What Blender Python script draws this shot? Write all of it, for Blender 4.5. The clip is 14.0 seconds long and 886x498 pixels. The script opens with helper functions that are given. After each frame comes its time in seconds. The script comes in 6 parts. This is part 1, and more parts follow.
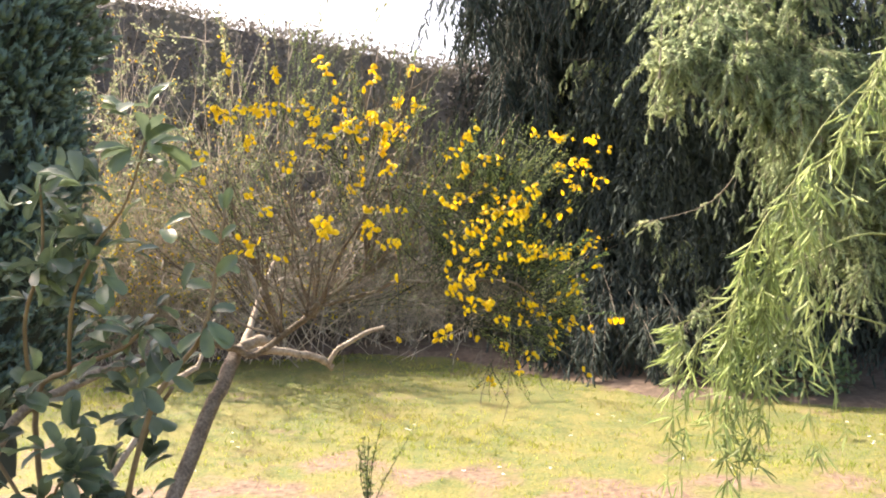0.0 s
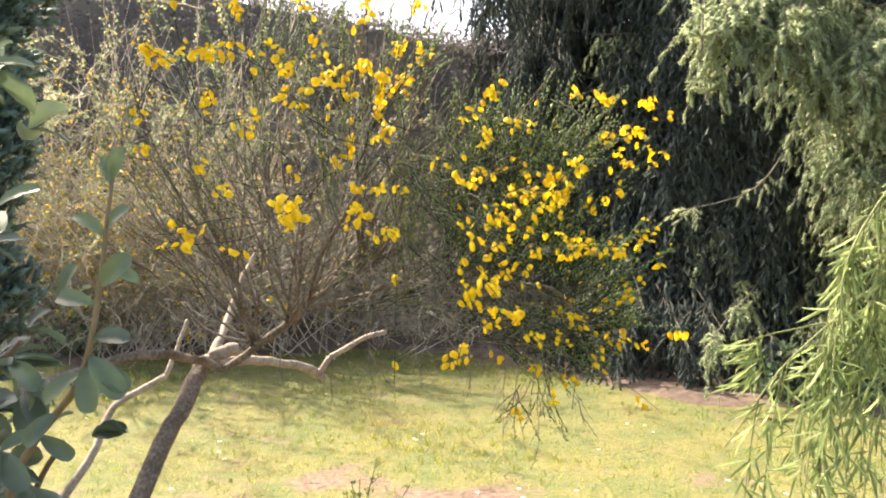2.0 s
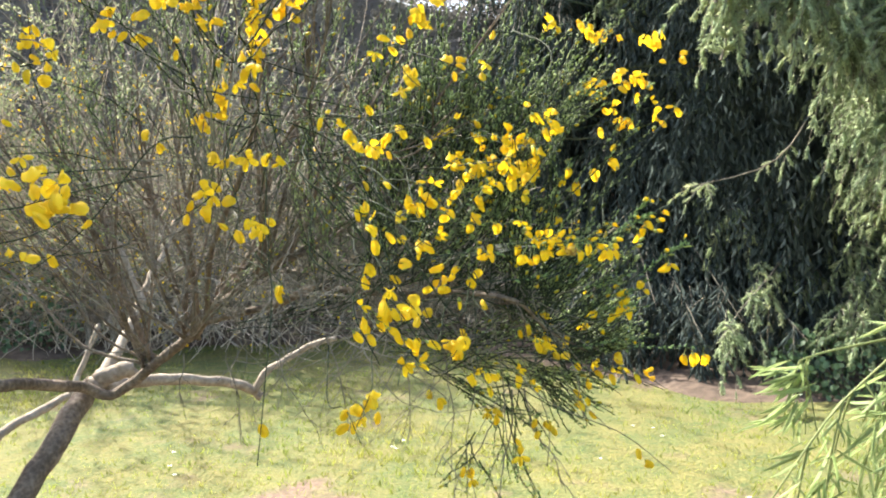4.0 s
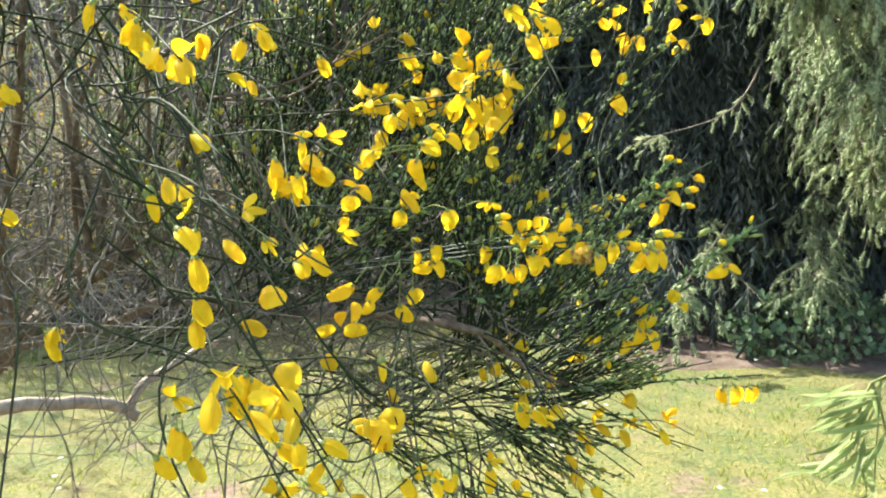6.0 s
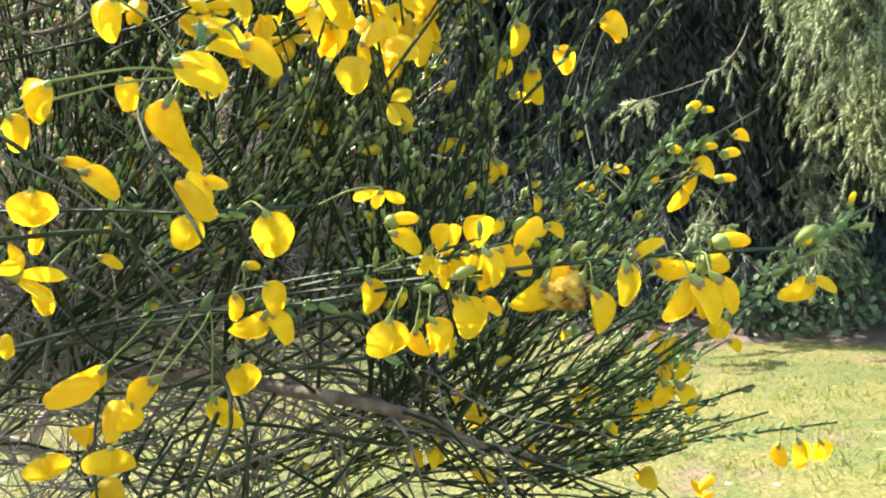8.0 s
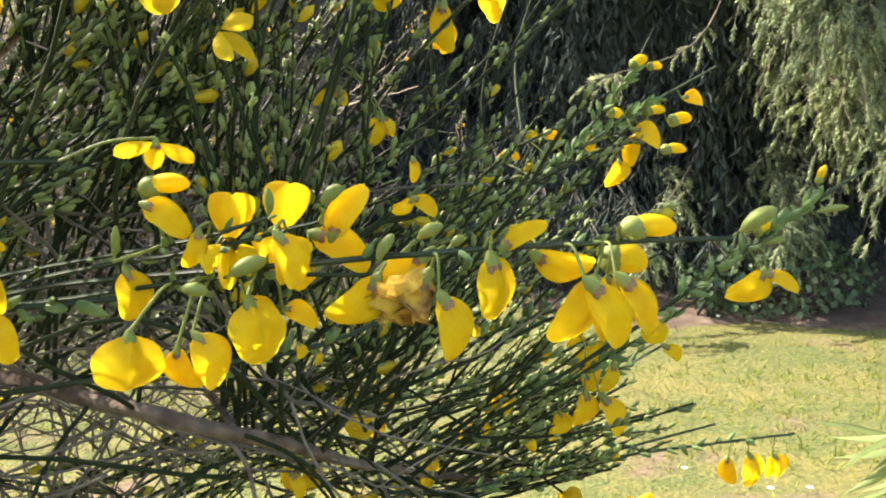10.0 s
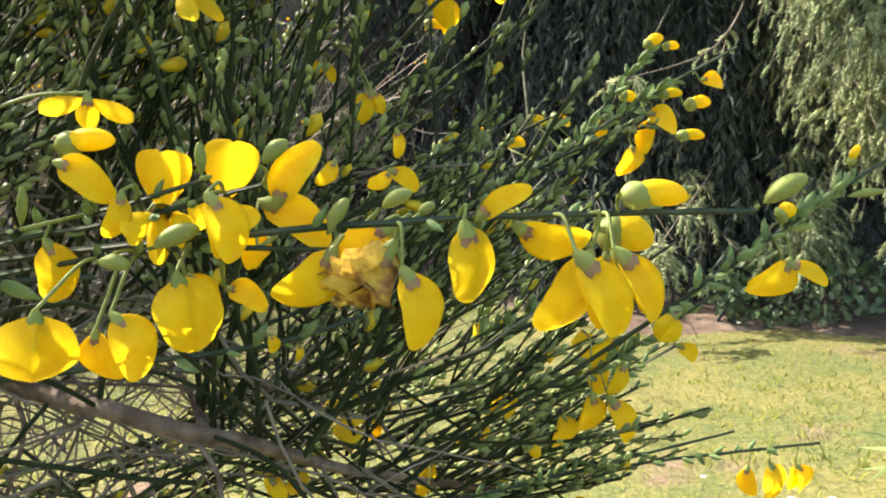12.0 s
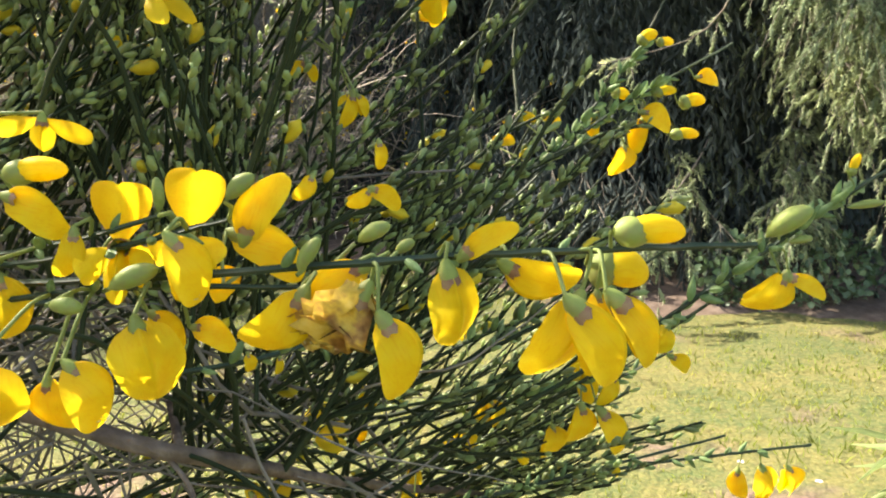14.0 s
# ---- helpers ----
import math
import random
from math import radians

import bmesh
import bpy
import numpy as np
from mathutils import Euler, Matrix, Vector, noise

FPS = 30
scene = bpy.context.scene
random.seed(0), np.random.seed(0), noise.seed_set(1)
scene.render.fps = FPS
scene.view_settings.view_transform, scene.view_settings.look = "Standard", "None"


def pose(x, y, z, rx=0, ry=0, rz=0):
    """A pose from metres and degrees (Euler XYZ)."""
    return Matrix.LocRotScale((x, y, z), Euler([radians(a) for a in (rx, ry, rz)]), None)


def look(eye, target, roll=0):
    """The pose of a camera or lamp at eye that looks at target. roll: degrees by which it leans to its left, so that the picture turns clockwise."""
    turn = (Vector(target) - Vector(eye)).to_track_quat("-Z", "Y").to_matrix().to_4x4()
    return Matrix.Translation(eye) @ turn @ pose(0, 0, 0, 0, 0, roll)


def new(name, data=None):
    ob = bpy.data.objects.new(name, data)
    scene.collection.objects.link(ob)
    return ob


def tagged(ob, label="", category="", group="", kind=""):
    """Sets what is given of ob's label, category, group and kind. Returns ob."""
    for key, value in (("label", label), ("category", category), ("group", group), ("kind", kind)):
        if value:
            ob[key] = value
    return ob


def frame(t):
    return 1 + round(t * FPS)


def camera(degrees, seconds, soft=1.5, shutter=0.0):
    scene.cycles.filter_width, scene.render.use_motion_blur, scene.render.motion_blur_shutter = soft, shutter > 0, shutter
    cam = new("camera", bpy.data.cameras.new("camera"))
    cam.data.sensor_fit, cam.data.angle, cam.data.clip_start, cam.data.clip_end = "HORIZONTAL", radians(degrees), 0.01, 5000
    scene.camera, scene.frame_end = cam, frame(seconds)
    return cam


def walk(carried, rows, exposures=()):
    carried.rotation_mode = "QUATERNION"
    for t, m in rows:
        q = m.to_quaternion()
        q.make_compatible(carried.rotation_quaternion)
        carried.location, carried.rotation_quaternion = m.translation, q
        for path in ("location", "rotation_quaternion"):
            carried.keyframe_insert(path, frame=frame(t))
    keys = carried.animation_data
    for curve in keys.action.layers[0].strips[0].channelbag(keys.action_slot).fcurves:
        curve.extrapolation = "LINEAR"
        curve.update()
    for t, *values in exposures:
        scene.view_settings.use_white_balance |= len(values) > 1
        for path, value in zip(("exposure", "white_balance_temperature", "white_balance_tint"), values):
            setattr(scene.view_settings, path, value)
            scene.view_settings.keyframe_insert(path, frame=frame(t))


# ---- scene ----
cam = camera(55.9, 14.0, soft=2.0)
PATH = [
    (0, (-0.003, 0.01, 1.31), (-0.062, 2.008, 1.24), 0.0),
    (0.5, (-0.038, 0.15, 1.309), (-0.058, 2.149, 1.24), -0.2),
    (1, (-0.096, 0.271, 1.311), (-0.052, 2.27, 1.268), -1.6),
    (1.5, (-0.062, 0.406, 1.307), (-0.116, 2.405, 1.248), -1.1),
    (2, (-0.019, 0.555, 1.303), (-0.11, 2.55, 1.202), 0.5),
    (2.5, (-0.045, 0.714, 1.324), (-0.06, 2.71, 1.21), -1.0),
    (3, (-0.007, 0.83, 1.31), (-0.023, 2.826, 1.183), -1.9),
    (3.2, (0.029, 0.881, 1.309), (-0.026, 2.877, 1.195), -1.3),
    (5.3, (0.116, 1.434, 1.287), (-0.014, 3.413, 1.024), 0.1),
    (5.5, (0.115, 1.483, 1.285), (0.013, 3.462, 1.017), -0.1),
    (6, (0.085, 1.59, 1.303), (0.134, 3.573, 1.043), -0.9),
    (6.5, (0.107, 1.672, 1.305), (0.186, 3.655, 1.053), -1.5),
    (7, (0.155, 1.754, 1.301), (0.107, 3.742, 1.08), -0.8),
    (7.5, (0.15, 1.839, 1.294), (0.077, 3.821, 1.042), -0.4),
    (8, (0.147, 1.901, 1.282), (0.226, 3.875, 0.967), -3.1),
    (8.5, (0.164, 1.941, 1.273), (0.278, 3.904, 0.904), -2.7),
    (9, (0.184, 1.965, 1.27), (0.326, 3.923, 0.89), -1.6),
    (9.2, (0.189, 1.972, 1.271), (0.338, 3.93, 0.889), -1.6),
    (11.3, (0.207, 2.021, 1.259), (0.317, 3.983, 0.887), -1.6),
    (11.5, (0.211, 2.024, 1.263), (0.307, 3.982, 0.862), -1.6),
    (12, (0.209, 2.022, 1.254), (0.311, 3.986, 0.887), -1.4),
    (12.5, (0.209, 2.022, 1.259), (0.325, 3.982, 0.879), -1.2),
    (13, (0.205, 2.023, 1.263), (0.337, 3.98, 0.873), -0.8),
    (13.5, (0.209, 2.029, 1.263), (0.337, 3.984, 0.86), -1.1),
    (14, (0.212, 2.036, 1.263), (0.335, 3.988, 0.848), -1.1),
]
EXPOSE = [(0.0, 1.92, 7300, 20), (1.5, 1.92, 7300, 20), (3.0, 1.91, 6600, 15), (5.5, 1.92, 6250, 9), (6.5, 1.88, 6250, 9), (8.0, 1.96, 6450, 12), (9.0, 1.74, 6900, 15), (14.0, 1.76, 6900, 15)]
walk(cam, [(t, look(eye, target, roll)) for t, eye, target, roll in PATH], EXPOSE)

# ---- light ----
SUN_AZ, SUN_EL = radians(-52), radians(44)      # azimuth from straight ahead (+y), minus: to the left
SUN_DIR = Vector((math.sin(SUN_AZ) * math.cos(SUN_EL), math.cos(SUN_AZ) * math.cos(SUN_EL), math.sin(SUN_EL)))
world = bpy.data.worlds.new("sky")
scene.world = world
world.use_nodes = True
_wn = world.node_tree
_sky = _wn.nodes.new("ShaderNodeTexSky")
_sky.sky_type, _sky.sun_disc = "NISHITA", False
_sky.sun_elevation, _sky.sun_rotation = SUN_EL, SUN_AZ
_sky.dust_density, _sky.air_density = 4.0, 1.0
_wn.links.new(_sky.outputs[0], _wn.nodes["Background"].inputs[0])
_wn.nodes["Background"].inputs[1].default_value = 0.15
sun_data = bpy.data.lights.new("sun", "SUN")
sun_data.energy, sun_data.angle, sun_data.color = 4.4, radians(0.6), (1.0, 0.93, 0.82)
sun = new("sun", sun_data)
sun.matrix_world = look(SUN_DIR * 30, (0, 0, 0))

rng = np.random.default_rng(7)


# ---- materials ----
def material(name, stops, scale=30.0, rough=0.6, spread=0.0, thin=0.0, bump=0.0, detail=4.0, spec=0.3, per="object", stretch=(1, 1, 1)):
    """Two-scale noise through a colour ramp; thin: how much light passes through; spread: brightness change from piece to piece."""
    m = bpy.data.materials.new(name)
    m.use_nodes = True
    nt = m.node_tree
    link = nt.links.new
    bsdf, out = nt.nodes["Principled BSDF"], nt.nodes["Material Output"]
    co = nt.nodes.new("ShaderNodeTexCoord")
    mp = nt.nodes.new("ShaderNodeMapping")
    mp.inputs["Scale"].default_value = stretch
    link(co.outputs["Object"], mp.inputs[0])
    n1 = nt.nodes.new("ShaderNodeTexNoise")
    n1.inputs["Scale"].default_value, n1.inputs["Detail"].default_value = scale, detail
    n2 = nt.nodes.new("ShaderNodeTexNoise")
    n2.inputs["Scale"].default_value, n2.inputs["Detail"].default_value = scale * 0.13, 2.0
    link(mp.outputs[0], n1.inputs["Vector"])
    link(mp.outputs[0], n2.inputs["Vector"])
    mix = nt.nodes.new("ShaderNodeMath")
    mix.operation = "MULTIPLY_ADD"
    mix.inputs[1].default_value = 0.55
    link(n1.outputs["Fac"], mix.inputs[0])
    half = nt.nodes.new("ShaderNodeMath")
    half.operation = "MULTIPLY"
    half.inputs[1].default_value = 0.45
    link(n2.outputs["Fac"], half.inputs[0])
    link(half.outputs[0], mix.inputs[2])
    ramp = nt.nodes.new("ShaderNodeValToRGB")
    el = ramp.color_ramp.elements
    while len(el) < len(stops):
        el.new(0.5)
    for k, c in enumerate(stops):
        el[k].position = 0.32 + 0.36 * k / max(1, len(stops) - 1)
        el[k].color = (*c, 1)
    link(mix.outputs[0], ramp.inputs[0])
    col = ramp.outputs[0]
    if spread:
        if per == "island":
            g = nt.nodes.new("ShaderNodeNewGeometry").outputs["Random Per Island"]
        else:
            g = nt.nodes.new("ShaderNodeObjectInfo").outputs["Random"]
        mr = nt.nodes.new("ShaderNodeMapRange")
        mr.inputs["To Min"].default_value, mr.inputs["To Max"].default_value = 1 - spread, 1 + spread
        link(g, mr.inputs[0])
        hs = nt.nodes.new("ShaderNodeHueSaturation")
        link(mr.outputs[0], hs.inputs["Value"])
        link(col, hs.inputs["Color"])
        col = hs.outputs[0]
    link(col, bsdf.inputs["Base Color"])
    bsdf.inputs["Roughness"].default_value = rough
    bsdf.inputs["Specular IOR Level"].default_value = spec
    if bump:
        b = nt.nodes.new("ShaderNodeBump")
        b.inputs["Strength"].default_value, b.inputs["Distance"].default_value = 0.6, bump
        link(n1.outputs["Fac"], b.inputs["Height"])
        link(b.outputs[0], bsdf.inputs["Normal"])
    if thin:
        tr = nt.nodes.new("ShaderNodeBsdfTranslucent")
        link(col, tr.inputs[0])
        ms = nt.nodes.new("ShaderNodeMixShader")
        ms.inputs[0].default_value = thin
        link(bsdf.outputs[0], ms.inputs[1])
        link(tr.outputs[0], ms.inputs[2])
        link(ms.outputs[0], out.inputs[0])
    return m


M_petal_far = material("petal_far", [(0.90, 0.62, 0.012), (0.95, 0.75, 0.035)], 60, 0.55, 0.15, 0.5, per="island")
M_wither = material("withered_petal", [(0.20, 0.09, 0.03), (0.48, 0.27, 0.08), (0.82, 0.60, 0.10), (0.90, 0.72, 0.22)], 7, 0.7, 0.0, 0.3, 0.001)
M_calyx = material("calyx", [(0.17, 0.23, 0.05), (0.27, 0.34, 0.08), (0.26, 0.26, 0.09)], 4, 0.55, 0.12, 0.2)
M_bud = material("bud", [(0.62, 0.52, 0.04), (0.86, 0.69, 0.03)], 90, 0.5, 0.12, 0.3)
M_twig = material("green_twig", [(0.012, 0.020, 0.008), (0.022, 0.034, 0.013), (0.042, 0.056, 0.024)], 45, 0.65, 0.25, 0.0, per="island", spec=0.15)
M_twig_brown = material("brown_twig", [(0.095, 0.095, 0.062), (0.19, 0.18, 0.125)], 50, 0.75, 0.3, 0.0, per="island")
M_tip_leaf = material("tip_leaf", [(0.15, 0.225, 0.072), (0.27, 0.355, 0.128), (0.44, 0.52, 0.225)], 60, 0.45, 0.45, 0.42, per="island", spec=0.5)
M_bark = material("bark", [(0.055, 0.042, 0.030), (0.145, 0.112, 0.080), (0.29, 0.235, 0.175)], 110, 0.85, 0.0, 0.0, 0.006)
M_cut = material("pale_wood", [(0.16, 0.125, 0.085), (0.29, 0.24, 0.175), (0.42, 0.37, 0.285)], 80, 0.8, 0.0, 0.0, 0.004)
M_soil = material("soil", [(0.060, 0.044, 0.032), (0.120, 0.088, 0.064), (0.20, 0.155, 0.115)], 18, 0.95, 0.0, 0.0, 0.02)
M_grass = material("grass_blade", [(0.15, 0.24, 0.035), (0.27, 0.30, 0.055), (0.42, 0.38, 0.10)], 2.5, 0.6, 0.35, 0.55, per="island")
M_daisy = material("daisy", [(0.75, 0.75, 0.70), (0.85, 0.85, 0.82)], 40, 0.6, 0.05, 0.2)
M_needle = material("spruce_needle", [(0.25, 0.325, 0.195), (0.40, 0.47, 0.275), (0.60, 0.64, 0.35)], 3.0, 0.65, 0.35, 0.55, per="island", spec=0.1)
# near-black: needles of the dark spruces, and shade inside crowns as colour
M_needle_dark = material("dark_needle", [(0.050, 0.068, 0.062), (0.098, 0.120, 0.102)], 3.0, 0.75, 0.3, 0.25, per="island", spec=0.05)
M_spruce_twig = material("spruce_twig", [(0.13, 0.115, 0.085), (0.24, 0.215, 0.165)], 20, 0.8, 0.2, per="island")
M_cypress = material("cypress_spray", [(0.07, 0.12, 0.105), (0.12, 0.19, 0.155), (0.22, 0.27, 0.17)], 4.0, 0.6, 0.35, 0.2, per="island")
M_hedge = material("hedge_leaf", [(0.095, 0.088, 0.090), (0.155, 0.145, 0.130), (0.21, 0.21, 0.15)], 2.0, 0.6, 0.4, 0.35, per="island")
M_dry = material("dry_twig", [(0.28, 0.225, 0.17), (0.46, 0.39, 0.30), (0.64, 0.56, 0.45)], 12, 0.8, 0.3, 0.0, per="island")
M_back_leaf = material("back_leaf", [(0.13, 0.175, 0.085), (0.25, 0.285, 0.15), (0.45, 0.45, 0.26)], 6, 0.6, 0.45, 0.5, per="island")
M_laurel = material("laurel_leaf", [(0.055, 0.085, 0.062), (0.10, 0.140, 0.092), (0.19, 0.26, 0.11)], 14, 0.36, 0.45, 0.32, per="island", spec=0.45)
M_laurel_stem = material("laurel_stem", [(0.10, 0.07, 0.045), (0.20, 0.15, 0.10)], 50, 0.8, 0.1, 0.0, 0.002)
M_bamboo = material("bamboo_leaf", [(0.17, 0.245, 0.085), (0.27, 0.35, 0.135), (0.40, 0.465, 0.20)], 9, 0.5, 0.35, 0.48, per="island")
M_bamboo_stem = material("bamboo_stem", [(0.15, 0.18, 0.06), (0.24, 0.27, 0.10)], 30, 0.6, 0.1)
M_ivy = material("ivy_leaf", [(0.05, 0.095, 0.042), (0.10, 0.16, 0.075), (0.20, 0.26, 0.145)], 8, 0.45, 0.35, 0.15, per="island", spec=0.3)


M_rim = material("dry_rim", [(0.16, 0.075, 0.04), (0.30, 0.17, 0.09), (0.34, 0.26, 0.12)], 5, 0.7, 0.1, 0.1)
M_stalk = material("flower_stalk", [(0.16, 0.22, 0.05), (0.28, 0.34, 0.10)], 3, 0.5, 0.1, 0.2)
M_stamen = material("stamen", [(0.75, 0.66, 0.28), (0.85, 0.78, 0.42)], 5, 0.5, 0.1, 0.3)


def petal_material():
    """Bright yellow, deeper orange towards the calyx, with faint long veins."""
    m = material("petal", [(0.90, 0.62, 0.012), (0.95, 0.735, 0.020), (0.97, 0.80, 0.045)], 3, 0.55, 0.08, 0.5, spec=0.18)
    nt = m.node_tree
    link = nt.links.new
    co = nt.nodes.new("ShaderNodeTexCoord")
    sep = nt.nodes.new("ShaderNodeSeparateXYZ")
    link(co.outputs["Object"], sep.inputs[0])
    base = nt.nodes.new("ShaderNodeMapRange")
    base.inputs["From Min"].default_value, base.inputs["From Max"].default_value = 0.05, 0.32
    base.inputs["To Min"].default_value, base.inputs["To Max"].default_value = 0.38, 0.0
    link(sep.outputs["X"], base.inputs[0])
    wave = nt.nodes.new("ShaderNodeTexNoise")
    wave.inputs["Scale"].default_value, wave.inputs["Detail"].default_value = 7.0, 3.0
    mp = nt.nodes.new("ShaderNodeMapping")
    mp.inputs["Scale"].default_value = (0.35, 4.0, 4.0)
    link(co.outputs["Object"], mp.inputs[0])
    link(mp.outputs[0], wave.inputs["Vector"])
    vein = nt.nodes.new("ShaderNodeMapRange")
    vein.inputs["From Min"].default_value, vein.inputs["From Max"].default_value = 0.52, 0.75
    vein.inputs["To Max"].default_value = 0.26
    link(wave.outputs["Fac"], vein.inputs[0])
    add = nt.nodes.new("ShaderNodeMath")
    add.use_clamp = True
    link(base.outputs[0], add.inputs[0])
    link(vein.outputs[0], add.inputs[1])
    bsdf = nt.nodes["Principled BSDF"]
    tr = nt.nodes["Translucent BSDF"]
    source = bsdf.inputs["Base Color"].links[0].from_socket
    mix = nt.nodes.new("ShaderNodeMix")
    mix.data_type = "RGBA"
    mix.inputs["B"].default_value = (0.80, 0.40, 0.008, 1)
    link(add.outputs[0], mix.inputs["Factor"])
    link(source, mix.inputs["A"])
    link(mix.outputs["Result"], bsdf.inputs["Base Color"])
    link(mix.outputs["Result"], tr.inputs[0])
    return m


M_petal = petal_material()


def ground_material():
    m = bpy.data.materials.new("lawn")
    m.use_nodes = True
    nt = m.node_tree
    link = nt.links.new
    bsdf = nt.nodes["Principled BSDF"]
    co = nt.nodes.new("ShaderNodeTexCoord").outputs["Object"]

    def noise_at(scale, detail=4.0):
        n = nt.nodes.new("ShaderNodeTexNoise")
        n.inputs["Scale"].default_value, n.inputs["Detail"].default_value = scale, detail
        link(co, n.inputs["Vector"])
        return n.outputs["Fac"]

    def ramp(fac, a, b, ca, cb):
        r = nt.nodes.new("ShaderNodeValToRGB")
        r.color_ramp.elements[0].position, r.color_ramp.elements[1].position = a, b
        r.color_ramp.elements[0].color, r.color_ramp.elements[1].color = (*ca, 1), (*cb, 1)
        link(fac, r.inputs[0])
        return r.outputs[0]

    def blend(fac, a, b):
        x = nt.nodes.new("ShaderNodeMix")
        x.data_type = "RGBA"
        link(fac, x.inputs["Factor"])
        link(a, x.inputs["A"])
        link(b, x.inputs["B"])
        return x.outputs["Result"]

    moss = ramp(noise_at(2.4), 0.42, 0.58, (0.055, 0.105, 0.018), (0.190, 0.172, 0.040))
    h = nt.nodes.new("ShaderNodeValue")
    h.outputs[0].default_value = 0.5
    moss = blend(h.outputs[0], moss, ramp(noise_at(13.0), 0.36, 0.64, (0.05, 0.09, 0.016), (0.20, 0.165, 0.05)))
    fine = ramp(noise_at(60.0), 0.35, 0.7, (0.04, 0.06, 0.016), (0.21, 0.185, 0.055))
    f = nt.nodes.new("ShaderNodeValue")
    f.outputs[0].default_value = 0.45
    lawn = blend(f.outputs[0], moss, fine)
    soil = ramp(noise_at(25.0), 0.3, 0.7, (0.085, 0.055, 0.036), (0.23, 0.16, 0.11))
    # bare earth: in patches, more of it towards the near side
    sep = nt.nodes.new("ShaderNodeSeparateXYZ")
    link(co, sep.inputs[0])
    near = nt.nodes.new("ShaderNodeMapRange")
    near.inputs["From Min"].default_value, near.inputs["From Max"].default_value = 3.2, 5.2
    near.inputs["To Min"].default_value, near.inputs["To Max"].default_value = 0.24, -0.06
    link(sep.outputs["Y"], near.inputs[0])
    add = nt.nodes.new("ShaderNodeMath")
    link(noise_at(2.2, 6.0), add.inputs[0])
    back = nt.nodes.new("ShaderNodeMapRange")
    back.inputs["From Min"].default_value, back.inputs["From Max"].default_value = 1.2, 2.4
    back.inputs["To Min"].default_value, back.inputs["To Max"].default_value = -0.30, 0.0
    link(sep.outputs["Y"], back.inputs[0])
    both = nt.nodes.new("ShaderNodeMath")
    link(near.outputs[0], both.inputs[0])
    link(back.outputs[0], both.inputs[1])
    link(both.outputs[0], add.inputs[1])
    link(blend(ramp(add.outputs[0], 0.56, 0.68, (0, 0, 0), (1, 1, 1)), lawn, soil), bsdf.inputs["Base Color"])
    bsdf.inputs["Roughness"].default_value = 0.95
    b = nt.nodes.new("ShaderNodeBump")
    b.inputs["Strength"].default_value, b.inputs["Distance"].default_value = 0.8, 0.02
    link(noise_at(45.0), b.inputs["Height"])
    link(b.outputs[0], bsdf.inputs["Normal"])
    return m


# ---- mesh tools ----
def mesh_of(name, V, F, mats, index=None, smooth=True):
    """A mesh from arrays of corners and of faces with 3 or 4 corners each (lists of such arrays are joined)."""
    me = bpy.data.meshes.new(name)
    V = np.asarray(V, np.float32).reshape(-1, 3)
    groups = F if isinstance(F, list) else [F]
    groups = [np.asarray(g, np.int32) for g in groups if len(g)]
    loops = np.concatenate([g.ravel() for g in groups])
    counts = np.concatenate([np.full(len(g), g.shape[1], np.int32) for g in groups])
    starts = np.r_[0, np.cumsum(counts)[:-1]].astype(np.int32)
    me.vertices.add(len(V))
    me.vertices.foreach_set("co", V.ravel())
    me.loops.add(len(loops))
    me.loops.foreach_set("vertex_index", loops)
    me.polygons.add(len(counts))
    me.polygons.foreach_set("loop_start", starts)
    me.polygons.foreach_set("use_smooth", np.full(len(counts), smooth))
    for m in mats if isinstance(mats, (list, tuple)) else [mats]:
        me.materials.append(m)
    if index is not None:
        me.polygons.foreach_set("material_index", np.asarray(index, np.int32))
    me.update(calc_edges=True)
    return me


def part(name, me, parent, label="", kind=""):
    ob = new(name, me)
    ob.parent = parent
    return tagged(ob, label, "", "", kind)


def thing(name, at, label, category, group="", kind=""):
    ob = new(name)
    ob.location = at
    ob.empty_display_size = 0.1
    return tagged(ob, label, category, group, kind)


def unit(a):
    a = np.asarray(a, float)
    return a / np.maximum(np.linalg.norm(a, axis=-1, keepdims=True), 1e-9)


def spline(points, n):
    """n points along a smooth line through a few."""
    P = np.asarray(points, float)
    if len(P) == 2:
        return P[0] + (P[1] - P[0]) * np.linspace(0, 1, n)[:, None]
    E = np.vstack([2 * P[0] - P[1], P, 2 * P[-1] - P[-2]])
    s = np.linspace(0, len(P) - 1, n)
    k = np.minimum(s.astype(int), len(P) - 2)
    u = (s - k)[:, None]
    a, b, c, d = E[k], E[k + 1], E[k + 2], E[k + 3]
    return 0.5 * (2 * b + (c - a) * u + (2 * a - 5 * b + 4 * c - d) * u**2 + (3 * b - a - 3 * c + d) * u**3)


